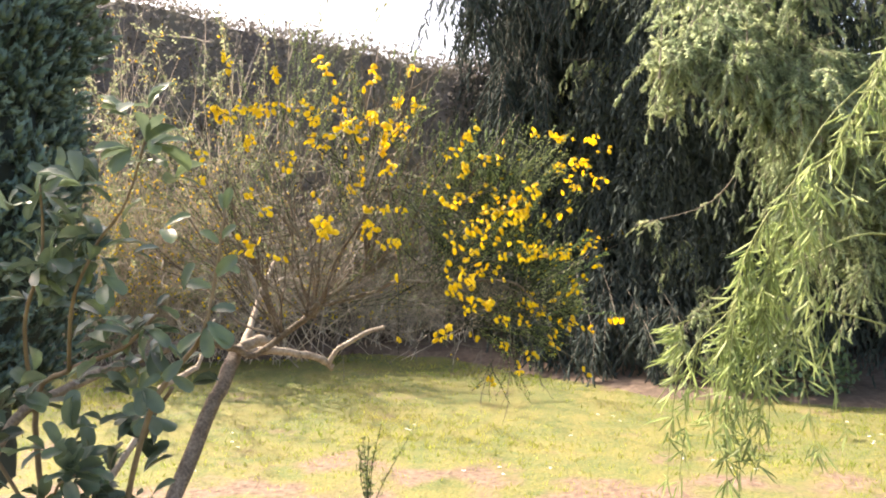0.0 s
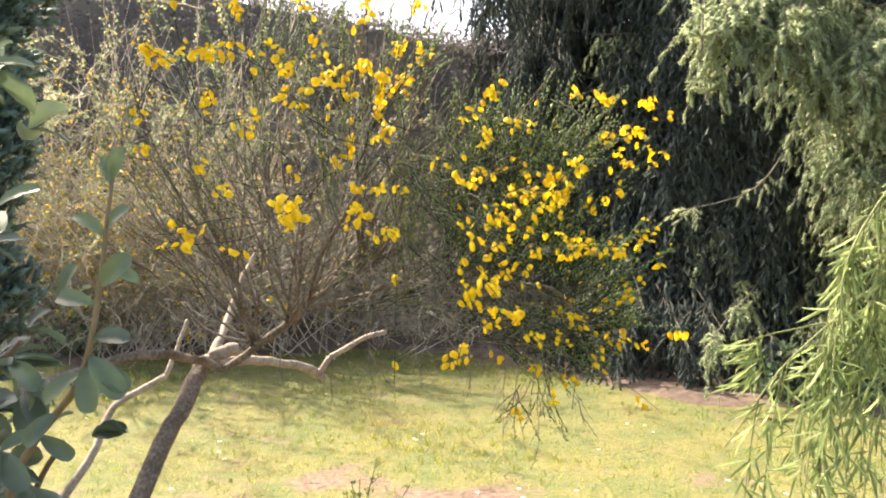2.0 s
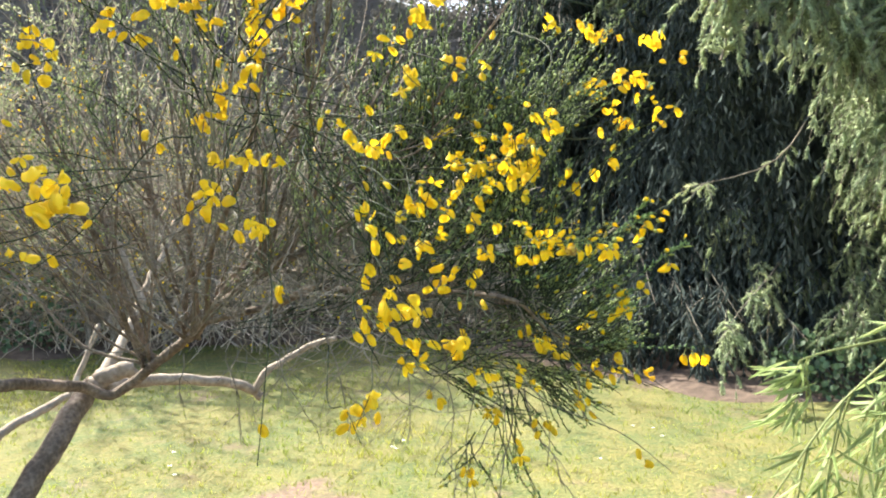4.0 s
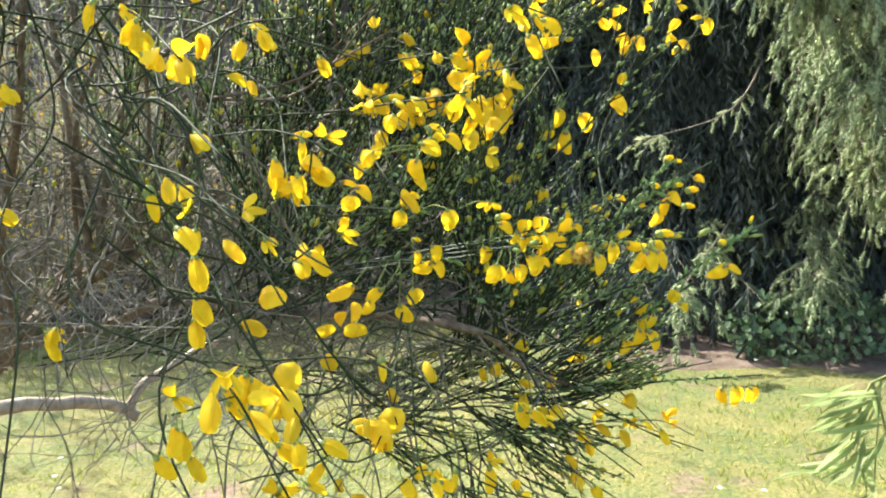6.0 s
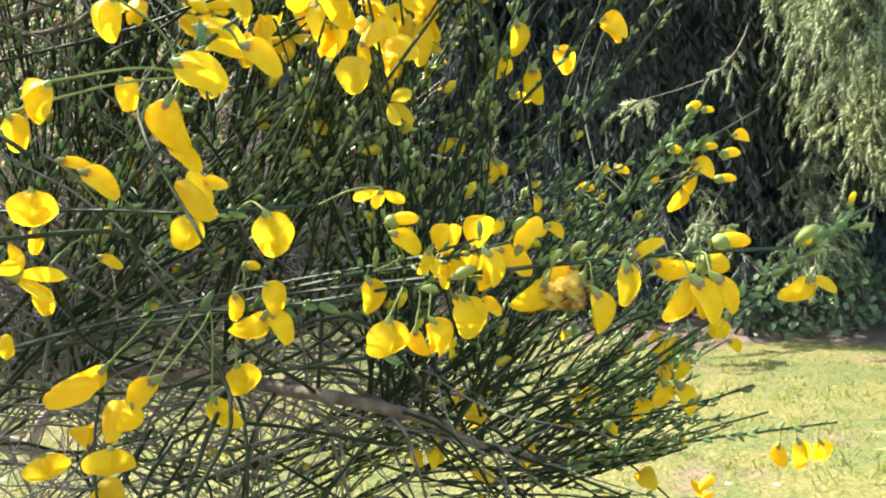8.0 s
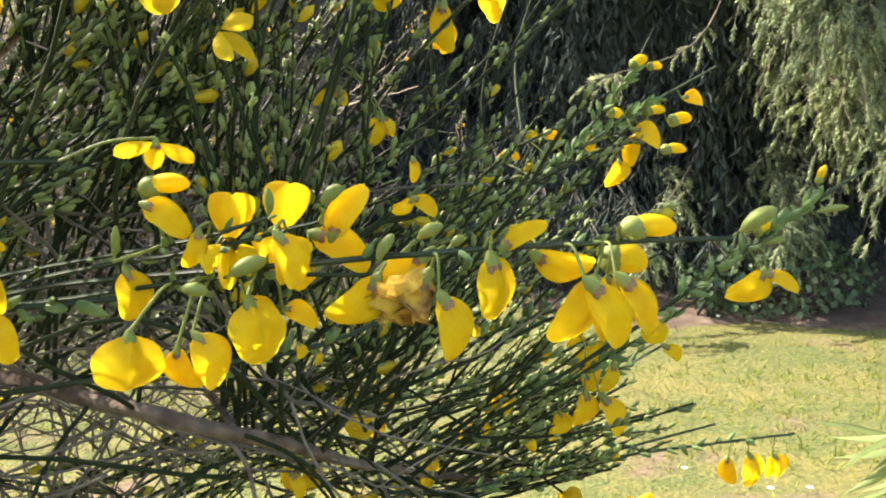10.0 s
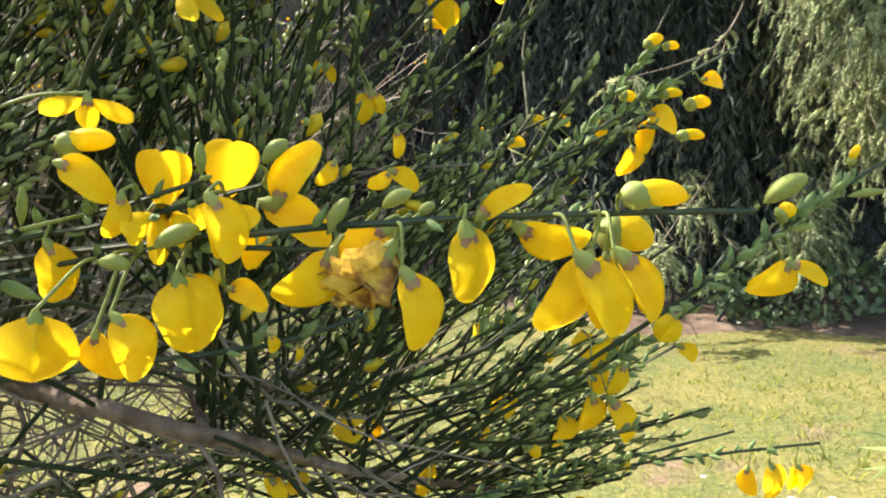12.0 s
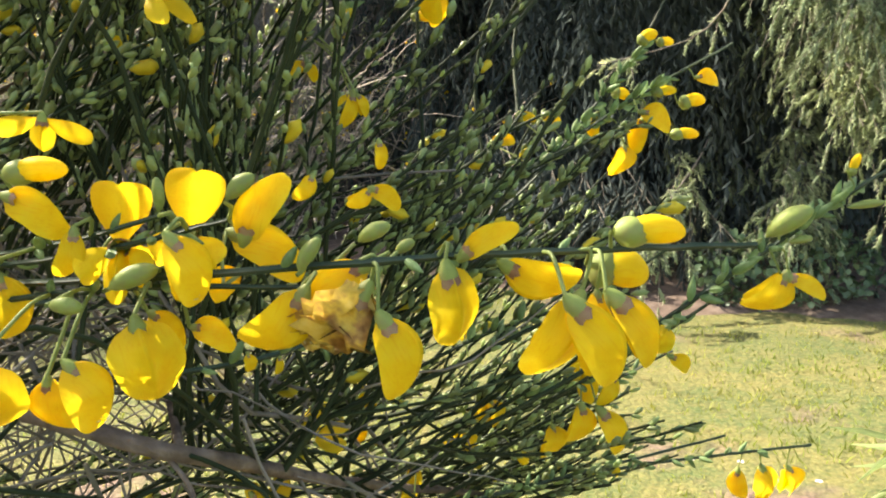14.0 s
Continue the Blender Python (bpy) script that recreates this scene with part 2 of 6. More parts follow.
def tubes(lines, radii, sides=4):
    """Tubes along many lines of equal point count: lines (n, k, 3), radii (n, k). Returns corners and four-cornered faces."""
    L, R = np.asarray(lines, float), np.asarray(radii, float)
    n, k = L.shape[:2]
    T = unit(np.gradient(L, axis=1))
    ref = np.eye(3)[np.abs(T).max(1).argmin(1)][:, None]
    A = unit(np.cross(T, ref))
    B = np.cross(T, A)
    ang = np.linspace(0, 2 * np.pi, sides, endpoint=False)
    ring = A[:, :, None] * np.cos(ang)[:, None] + B[:, :, None] * np.sin(ang)[:, None]
    V = (L[:, :, None] + ring * R[:, :, None, None]).reshape(-1, 3)
    i, j, s = np.meshgrid(np.arange(n), np.arange(k - 1), np.arange(sides), indexing="ij")
    a = (i * k + j) * sides
    F = np.stack([a + s, a + (s + 1) % sides, a + sides + (s + 1) % sides, a + sides + s], -1).reshape(-1, 4)
    return V, F


def limb_mesh(name, points, r0, r1, mat, n=18, sides=10, knob=0.12, seed=0):
    """One branch: a tapered, slightly knobbly tube with closed ends."""
    g = np.random.default_rng(seed)
    P = spline(points, n)
    soft = np.array([0.25, 0.5, 0.25])
    wander = np.stack([np.convolve(g.normal(0, r0 * 0.16, n), soft, "same") for _ in range(3)], 1)
    P[1:-1] += wander[1:-1]
    R = np.linspace(r0, r1, n) * (1 + np.convolve(g.normal(0, knob * 0.45, n), soft, "same"))
    V, F = tubes(P[None], R[None], sides)
    V = V + g.normal(0, r0 * 0.02, V.shape)
    V = np.vstack([V, P[0], P[-1]])
    c0, c1 = len(V) - 2, len(V) - 1
    s = np.arange(sides)
    caps = np.vstack([np.stack([(s + 1) % sides, s, s * 0 + c0], 1), np.stack([(n - 1) * sides + s, (n - 1) * sides + (s + 1) % sides, s * 0 + c1], 1)])
    return mesh_of(name, V, [F, caps], mat)


def scatter(tv, tf, P, X, Z, S):
    """Copies of a small shape (tv, tf) at P with its x along X and its z near Z, S its size (n or n x 3)."""
    P, X = np.asarray(P, float), unit(X)
    Y = unit(np.cross(Z, X))
    Z = np.cross(X, Y)
    S = np.asarray(S, float)
    S = np.repeat(S[:, None], 3, 1) if S.ndim == 1 else S
    q = tv[None] * S[:, None]
    V = P[:, None] + q[..., :1] * X[:, None] + q[..., 1:2] * Y[:, None] + q[..., 2:3] * Z[:, None]
    F = tf[None] + (np.arange(len(P)) * len(tv))[:, None, None]
    return V.reshape(-1, 3), F.reshape(-1, tf.shape[1])


def joined(pieces):
    """One list of corners and faces out of several (V, F)."""
    V, groups, at = [], {}, 0
    for v, f in pieces:
        if len(v) == 0:
            continue
        V.append(v)
        groups.setdefault(f.shape[1], []).append(f + at)
        at += len(v)
    return np.vstack(V), [np.vstack(g) for g in groups.values()]


def any_way(n, g=None):
    return unit((g or rng).normal(size=(n, 3)))


# a leaf along x, folded along its midrib, 8 corners
LEAF_V = np.array([(0, 0, 0), (0.3, 0.34, 0.06), (0.36, 0, -0.03), (0.3, -0.34, 0.06), (0.7, 0.30, 0.03), (0.72, 0, -0.05), (0.7, -0.30, 0.03), (1, 0, -0.10)])
LEAF_F = np.array([(0, 2, 1), (0, 3, 2), (1, 2, 4), (2, 5, 4), (2, 3, 6), (2, 6, 5), (4, 5, 7), (5, 6, 7)])
# a small leaf seen far away: two halves folded along the midrib
SMALL_V = np.array([(0, 0, 0), (0.5, 0.30, 0.08), (1, 0, -0.06), (0.5, -0.30, 0.08)])
SMALL_F = np.array([(0, 2, 1), (0, 3, 2)])
# a small plump leaf or bud: a stretched octahedron with a blunt end
BUD_V = np.array([(0, 0, 0), (0.6, 0.2, 0), (0.6, 0, 0.2), (0.6, -0.2, 0), (0.6, 0, -0.2), (1, 0, 0)])
BUD_F = np.array([(0, 2, 1), (0, 3, 2), (0, 4, 3), (0, 1, 4), (1, 2, 5), (2, 3, 5), (3, 4, 5), (4, 1, 5)])


# a plump leaf with two rings
PLUMP_V = np.array([(0, 0, 0)] + [(x, r * c, r * d) for x, r in ((0.3, 0.17), (0.72, 0.20)) for c, d in ((1, 0), (0, 1), (-1, 0), (0, -1))] + [(1, 0, 0)])
PLUMP_F = np.array([(0, 1 + (k + 1) % 4, 1 + k) for k in range(4)] + [f for k in range(4) for f in ((1 + k, 1 + (k + 1) % 4, 5 + k), (1 + (k + 1) % 4, 5 + (k + 1) % 4, 5 + k))] + [(5 + k, 5 + (k + 1) % 4, 9) for k in range(4)])


# ---- ground ----


def ground_sheet():
    far = np.r_[-2000, -400, -90, -30, -14, np.linspace(-8, 8, 81), 14, 30, 90, 400, 2000]
    y = np.r_[-2000, -400, -90, -30, -10, -3, np.linspace(0, 12, 61), 20, 45, 120, 400, 2000]
    X, Y = np.meshgrid(far, y, indexing="ij")
    Z = np.array([[noise.noise((a * 0.9, b * 0.9, 0)) * 0.025 + noise.noise((a * 4, b * 4, 3)) * 0.008 if abs(a) < 9 and -1 < b < 13 else 0 for b in y] for a in far])
    V = np.stack([X, Y, Z], -1).reshape(-1, 3)
    n = len(y)
    i, j = np.meshgrid(np.arange(len(far) - 1), np.arange(n - 1), indexing="ij")
    a = i * n + j
    F = np.stack([a, a + n, a + n + 1, a + 1], -1).reshape(-1, 4)
    return mesh_of("ground", V, F, ground_material())


tagged(new("ground", ground_sheet()), "mossy yellow-green garden lawn with bare earth patches", "lawn", kind="structure")


def bed_edge(x):
    """Where the lawn ends and the bare earth begins."""
    return np.interp(x, [-9, -3.6, -2.2, -1.0, 0.3, 0.8, 1.4, 2.0, 3.5, 7], [6.9, 6.95, 7.6, 8.1, 7.5, 6.7, 6.15, 5.95, 5.75, 5.7])


def soil_bed():
    """The strip of bare earth along the hedge and under the trees: its lawn edge wanders."""
    xs = np.linspace(-9, 7, 110)
    edge = bed_edge(xs)
    edge = edge + np.array([noise.noise((x * 1.7, 0, 9)) * 0.22 + noise.noise((x * 7, 2, 9)) * 0.06 for x in xs])
    rows = []
    for f, z in ((0, -0.01), (0.03, 0.03), (0.3, 0.05), (1, 0.06)):
        rows.append(np.stack([xs, edge + f * (14 - edge), np.full_like(xs, z) + np.array([noise.noise((x * 3, f * 9, 1)) * 0.02 for x in xs]) * (f > 0)], 1))
    V = np.vstack(rows)
    n = len(xs)
    a = np.concatenate([np.arange(n - 1) + r * n for r in range(3)])
    return mesh_of("soil_bed", V, np.stack([a, a + 1, a + n + 1, a + n], 1), M_soil)


tagged(new("soil_bed", soil_bed()), "bare reddish-brown earth bed along the hedge", "soil bed", kind="structure")


def lawn_grass(n=105000):
    x, y = rng.uniform(-6, 4.5, n), 2.6 + 5.6 * rng.random(n) ** 1.3
    edge = bed_edge(x)
    tuft = rng.random(n) < 0.35
    cx, cy = np.round(x * 9 + rng.normal(0, 0.1, n)) / 9, np.round(y * 9) / 9
    jog = np.stack([np.sin(cx * 91.7 + cy * 37.1), np.sin(cx * 53.3 - cy * 71.9)], 1) * 0.05
    x = np.where(tuft, cx + jog[:, 0] + rng.normal(0, 0.016, n), x)
    y = np.where(tuft, cy + jog[:, 1] + rng.normal(0, 0.016, n), y)
    patch = np.array([noise.noise((a * 1.1, b * 1.1, 5)) for a, b in zip(x, y)])
    keep = (y < edge) & (patch + rng.normal(0, 0.25, n) > -0.30 - (y - 4.3) * 0.25)
    x, y, tuft = x[keep], y[keep], tuft[keep]
    m = len(x)
    lean = rng.normal(0, 0.55, (m, 3))
    lean[:, 2] = 1
    tv = np.array([(0, 0.055, 0), (0, -0.055, 0), (0.55, 0.05, 0.04), (0.55, -0.05, 0.04), (1, 0, 0.2)])
    size = rng.uniform(0.015, 0.045, m) * np.where(tuft, 1.2, 1.0)
    P = np.stack([x, y, np.full(m, -0.015)], 1)
    pieces = [scatter(tv, np.array([(0, 1, 3), (0, 3, 2), (2, 3, 4)]), P, lean, any_way(m), np.stack([size, size * 1.1, size], 1))]
    return mesh_of("lawn_grass", *joined(pieces), M_grass)


tagged(new("lawn_grass", lawn_grass()), "short yellowish grass blades and moss on the lawn", "grass", kind="stuff")


def daisies(n=26):
    """Small white daisy heads in loose groups."""
    petal = np.array([(0.1, 0, 0), (0.6, 0.16, 0.03), (1, 0, 0.0), (0.6, -0.16, 0.03)])
    spots = np.array([(1.3, 4.35), (-1.45, 4.6), (0.15, 4.1), (2.2, 5.0), (0.9, 5.2), (-0.4, 4.9), (2.8, 5.3)])
    pieces = []
    for k in range(n):
        c = np.r_[spots[k % len(spots)] + rng.normal(0, 0.16, 2), 0.045]
        a = np.linspace(0, 2 * np.pi, 9, endpoint=False)
        X = np.stack([np.cos(a), np.sin(a), np.full(9, 0.15)], 1)
        pieces.append(scatter(petal, np.array([(0, 1, 2, 3)]), np.repeat(c[None], 9, 0), X, np.tile((0, 0, 1.0), (9, 1)), np.full(9, 0.013)))
    return mesh_of("daisies", *joined(pieces), M_daisy)


tagged(new("daisies", daisies()), "small white daisies scattered in the lawn", "daisies", kind="stuff")


# ---- broom flowers ----
def petal(length, width, lift, curl, cup, nu=7, nv=5, notch=0.0, broad=0.8):
    """A petal along x: lift is the angle at its base, curl how it bends on the way, cup how its sides hang."""
    u, v = 1 - (1 - np.linspace(0, 1, nu)) ** 1.8, np.linspace(-1, 1, nv)
    ang = np.radians(lift + curl * u)
    step = length * np.diff(u)
    x = np.r_[0, np.cumsum(np.cos(ang)[:-1] * step)]
    z = np.r_[0, np.cumsum(np.sin(ang)[:-1] * step)]
    w = width * np.where(u < 0.6, np.sin(np.pi / 2 * np.clip(u, 0.02, 1) / 0.6) ** broad, np.clip(1 - (np.clip(u - 0.6, 0, 1) / 0.402) ** 3.2, 0.001, 1) ** 0.5)
    U, W = np.meshgrid(u, v, indexing="ij")
    wide = w[:, None] * W
    drop = cup * np.abs(W) ** 1.5 * w[:, None]
    X = x[:, None] + np.sin(ang)[:, None] * drop - notch * (1 - np.abs(W)) * U**6
    Zc = z[:, None] - np.cos(ang)[:, None] * drop
    shrink = np.sqrt(np.maximum(0.12, 1 - (cup * np.abs(W) * 0.55) ** 2))
    V = np.stack([X, wide * shrink, Zc], -1).reshape(-1, 3)
    i, j = np.meshgrid(np.arange(nu - 1), np.arange(nv - 1), indexing="ij")
    a = i * nv + j
    return V, np.stack([a, a + nv, a + nv + 1, a + 1], -1).reshape(-1, 4)


def turned(vf, rx=0, ry=0, rz=0, move=(0, 0, 0)):
    m = np.array(pose(0, 0, 0, rx, ry, rz).to_3x3())
    return vf[0] @ m.T + np.array(move), vf[1]


def pod(length, r, bend=0.0, n=7, sides=7, blunt=0.5):
    """A plump closed shape along x."""
    u = np.linspace(0.0, 1, n)
    R = r * np.sin(np.pi * np.clip(u, 0.02, 0.98) ** blunt) ** 0.7
    P = np.stack([u * length, 0 * u, bend * length * u * u], 1)
    return tubes(P[None], np.maximum(R, r * 0.08)[None], sides)


def blunt_bud(n, sides):
    """A closed bud along x: slim at its foot, full and blunt at its end, curved a little."""
    u = 1 - (1 - np.linspace(0, 1, n)) ** 1.5
    R = 0.205 * np.maximum(np.sin(np.pi * u**1.15), 0) ** 0.48
    return tubes(np.stack([u, 0 * u, 0.06 * np.sin(np.pi * u) - 0.03 * u], 1)[None], np.maximum(R, 0.02)[None], sides)


def crumple(vf, amount, seed):
    g = np.random.default_rng(seed)
    return vf[0] + g.normal(0, amount, vf[0].shape), vf[1]


def fold(length, tall, spread, n=12, m=9, arch=0.10, seed=0, fall=0.30, wide=0.0, full=0.44):
    """A petal folded like a saddle over its midrib: the crease runs along the top, both halves hang down and open a little."""
    g = np.random.default_rng(seed)
    u = 1 - (1 - np.linspace(0, 1, n)) ** 1.6
    w = tall * np.maximum(np.sin(np.pi * np.minimum(u, 0.9995)**1.12) ** full, 0.24 * (u < 0.12))
    w = w + wide * tall * np.clip(np.sin(np.pi * np.clip(u * 1.15, 0, 1)), 0, 1) ** 0.6 * (1 - u) * (u > 0)
    v = np.linspace(-1, 1, m)
    U, W = np.meshgrid(u, v, indexing="ij")
    A, H = np.abs(W), w[:, None]
    turn = spread * (0.45 + 0.75 * A)
    mid = arch * np.sin(np.pi * u)[:, None] * length + 0.46 * H - fall * length * U**2.2
    wave = 1 + 0.025 * np.sin(U * 11 + seed * 2 + W * 1.5) * A**2
    X = U * length + 0.16 * H * (A - A**2) * 2 * U - 0.05 * A * H
    Y = np.sign(W) * H * A * np.sin(turn) * wave + 0.022 * np.sin(U * 8 + seed + 2.5 * np.sign(W)) * A**2 * H
    Z = mid - H * A * np.cos(turn) * 1.02 - 0.06 * H * (1 - A) ** 4
    V = np.stack([X, Y, Z], -1).reshape(-1, 3) + g.normal(0, 0.001, (n * m, 3))
    i, j = np.meshgrid(np.arange(n - 1), np.arange(m - 1), indexing="ij")
    k = i * m + j
    return V, np.stack([k, k + m, k + m + 1, k + 1], -1).reshape(-1, 4)


def flower_pieces(style, q=1):
    """Petals of one broom flower, about 1 long and half as tall, from its calyx along x. q: 1 near, 0 far away."""
    nu, nv = (17, 13) if q else (7, 5)
    side = dict(nu=nu, nv=nv)
    grid = dict(n=nu, m=nv)
    if style == "fold":         # side on: the banner closed over wings and keel
        return [fold(1.02, 0.58, 0.42, seed=1, full=0.36, **grid), turned(fold(0.86, 0.42, 0.20, seed=2, **grid), ry=2, move=(0.03, 0, -0.05))]
    if style == "gape":         # the banner a little open below, the wings showing
        return [fold(1.0, 0.58, 0.52, seed=3, full=0.36, **grid), turned(fold(0.84, 0.38, 0.26, seed=4, **grid), ry=9, move=(0.04, 0, -0.10)),
                turned(fold(0.72, 0.26, 0.2, seed=5, **grid), ry=12, move=(0.06, 0, -0.14))]
    if style == "bonnet":       # seen on its back: two broad lobes with a crease between them
        return [fold(1.04, 0.60, 0.85, arch=0.16, seed=6, fall=0.40, wide=0.25, full=0.36, **grid), turned(fold(0.80, 0.44, 0.6, seed=7, **grid), ry=8, move=(0.05, 0, -0.10)),
                turned(fold(0.76, 0.26, 0.3, seed=8, **grid), ry=16, move=(0.06, 0, -0.16))]
    if style == "open":         # the banner stands up and shows its hollow face
        return [turned(petal(1.02, 0.46, 0, 26, -0.75, notch=0.04, broad=0.55, **side), ry=-74, move=(0.10, 0, 0.02)),
                turned(fold(0.78, 0.34, 0.5, seed=9, **grid), ry=30, move=(0.06, 0, -0.06)),
                turned(petal(0.80, 0.24, 6, -34, 0.6, **side), rx=60, rz=14, move=(0.08, 0.12, -0.06)),
                turned(petal(0.80, 0.24, 6, -34, 0.6, **side), rx=-60, rz=-14, move=(0.08, -0.12, -0.06))]
    if style == "bird":         # wings out to both sides, the keel hanging
        return [turned(petal(0.95, 0.26, 14, -40, 0.5, **side), rx=18, rz=58, move=(0.04, 0.06, 0.02)),
                turned(petal(0.95, 0.26, 14, -40, 0.5, **side), rx=-18, rz=-58, move=(0.04, -0.06, 0.02)),
                turned(fold(0.92, 0.40, 0.5, seed=10, **grid), ry=10, move=(0.05, 0, -0.06))]
    if style == "wither":
        return [crumple(fold(1.0, 0.55, 0.55, 13, 11, seed=11), 0.05, 5), crumple(turned(fold(0.95, 0.44, 0.7, 11, 9, seed=12), ry=10, move=(0.03, 0, -0.10)), 0.045, 6)]
    return [blunt_bud(12 if q else 5, 10 if q else 5)]      # bud, greenbud


def calyx_pieces(q=1, stalk=True):
    n, k = (8, 9) if q else (3, 4)
    cup = tubes(np.stack([np.linspace(-0.12, 0.17, n), np.zeros(n), np.zeros(n)], 1)[None], (0.128 * np.sin(np.linspace(0.30, 1.9, n)))[None], k)
    if not stalk:
        return [cup]
    line = spline([(-0.10, 0, 0), (-0.28, 0, 0.10), (-0.40, 0, 0.30)], n)
    return [cup, tubes(line[None], np.full((1, n), 0.026), 5 if q else 3)]


def lip_pieces():
    """The dry brown rim of the calyx: a ring of ragged teeth round the petals."""
    a = np.linspace(0, 2 * np.pi, 14, endpoint=False)
    inner = np.stack([np.full(14, 0.10), np.cos(a) * 0.125, np.sin(a) * 0.125], 1)
    outer = np.stack([0.17 + 0.05 * (np.arange(14) % 2) + 0.02 * np.sin(a * 3), np.cos(a) * 0.150, np.sin(a) * 0.150], 1)
    i = np.arange(14)
    return [(np.vstack([inner, outer]), np.stack([i, (i + 1) % 14, 14 + (i + 1) % 14, 14 + i], 1))]


def stamen_pieces():
    lines = []
    for k in range(6):
        b = (k - 2.5) * 0.03
        lines.append(spline([(0.55, b, -0.12), (0.74, b * 1.4, -0.30 - 0.012 * k), (0.88, b * 2, -0.32 + 0.02 * k), (0.92 - 0.02 * k, b * 2.2, -0.24 + 0.02 * k)], 12))
    return [tubes(np.array(lines), np.full((6, 12), 0.008), 4)]


FLOWER = {}
for style in ("fold", "gape", "bonnet", "open", "bird", "wither", "bud", "greenbud"):
    mat = {"wither": M_wither, "bud": M_petal, "greenbud": M_calyx}.get(style, M_petal)
    FLOWER[style] = mesh_of("flower_" + style, *joined(flower_pieces(style)), mat)
    FLOWER[style + "_far"] = mesh_of("flower_far_" + style, *joined(flower_pieces(style, 0 if style != "wither" else 1)), mat)
BUD_CUP = mesh_of("bud_cup", *joined([turned(pod(0.64, 0.222, -0.03, 10, 10, 0.72), move=(-0.06, 0, 0))]), M_calyx)
CUP = mesh_of("calyx", *joined(calyx_pieces(1, False)), M_calyx)
CALYX = [mesh_of("calyx_far", *joined(calyx_pieces(0)), M_calyx), mesh_of("calyx_stalked", *joined(calyx_pieces()), M_calyx)]
LIP = mesh_of("calyx_rim", *joined(lip_pieces()), M_rim)
STAMEN = mesh_of("stamen", *joined(stamen_pieces()), M_stamen)


def flower(parent, base, along, up, size, style, near=True, tall=0.5, stem=None):
    """One blossom as a part of the shrub: petals, with calyx, rim, stamens and stalk under them. stem: points of the shoot that it grows on."""
    X = Vector(along).normalized()
    Y = Vector(up).cross(X).normalized()
    m = Matrix((X, Y, X.cross(Y))).transposed().to_4x4()
    name = "bud" if "bud" in style else "flower"
    ob = part(name, FLOWER[style if near else style + "_far"], parent, {"wither": "withered brown broom flower", "greenbud": "closed green bud"}.get(style, ""))
    wide = size * tall / (0.52 if style == "greenbud" else 0.42 if name == "bud" else 1.12 if style == "bonnet" else 0.9 if style == "open" else 1.3 if style == "bird" else 0.54)
    place = Matrix.Translation(Vector(base) - parent.location) @ m @ Matrix.Diagonal((size, wide, wide, 1))
    ob.matrix_local = place
    even = Matrix.Diagonal((1, size / wide, size / wide, 1)) if name == "flower" else Matrix()
    if style != "greenbud":
        cup = part("calyx", BUD_CUP if name == "bud" else CUP if stem is not None else CALYX[near], ob)
        cup.matrix_local = even
        if stem is not None and name == "flower":
            part("calyx_rim", LIP, ob, "dry brown rim").matrix_local = even
    if near and (style == "wither" or style in ("gape", "bonnet") and int(base[0] * 9e4) % 4 == 0) and size > 0.010:
        part("stamen", STAMEN, ob, "thin pale curled stamens").matrix_local = even
    if stem is not None:
        b = np.array(base)
        foot = stem[np.argmin(((stem - b) ** 2).sum(1) + 0.3 * ((stem[:, 0] - b[0] + 0.004) ** 2))]
        if 0.001 < np.linalg.norm(foot - b) < 0.05:
            back = b - np.array(X) * size * 0.10
            line = spline([foot, foot + (back - foot) * 0.45 + np.array([0.0015, 0, 0.0012]) - np.array(X) * size * 0.12, back], 10)
            me = mesh_of("stalk", *tubes(line[None], np.full((1, 10), 0.00042), 6), M_stalk)
            me.transform(place.inverted() @ Matrix.Translation(-parent.location))
            part("stalk", me, ob, "thin green stalk")
    return ob


# ---- the broom shrub ----
broom = thing("broom_shrub", (-0.9, 2.75, 0), "flowering broom shrub with yellow pea blossoms and bare lower limbs", "shrub")


def at_broom(me):
    me.transform(Matrix.Translation(-broom.location))
    return me


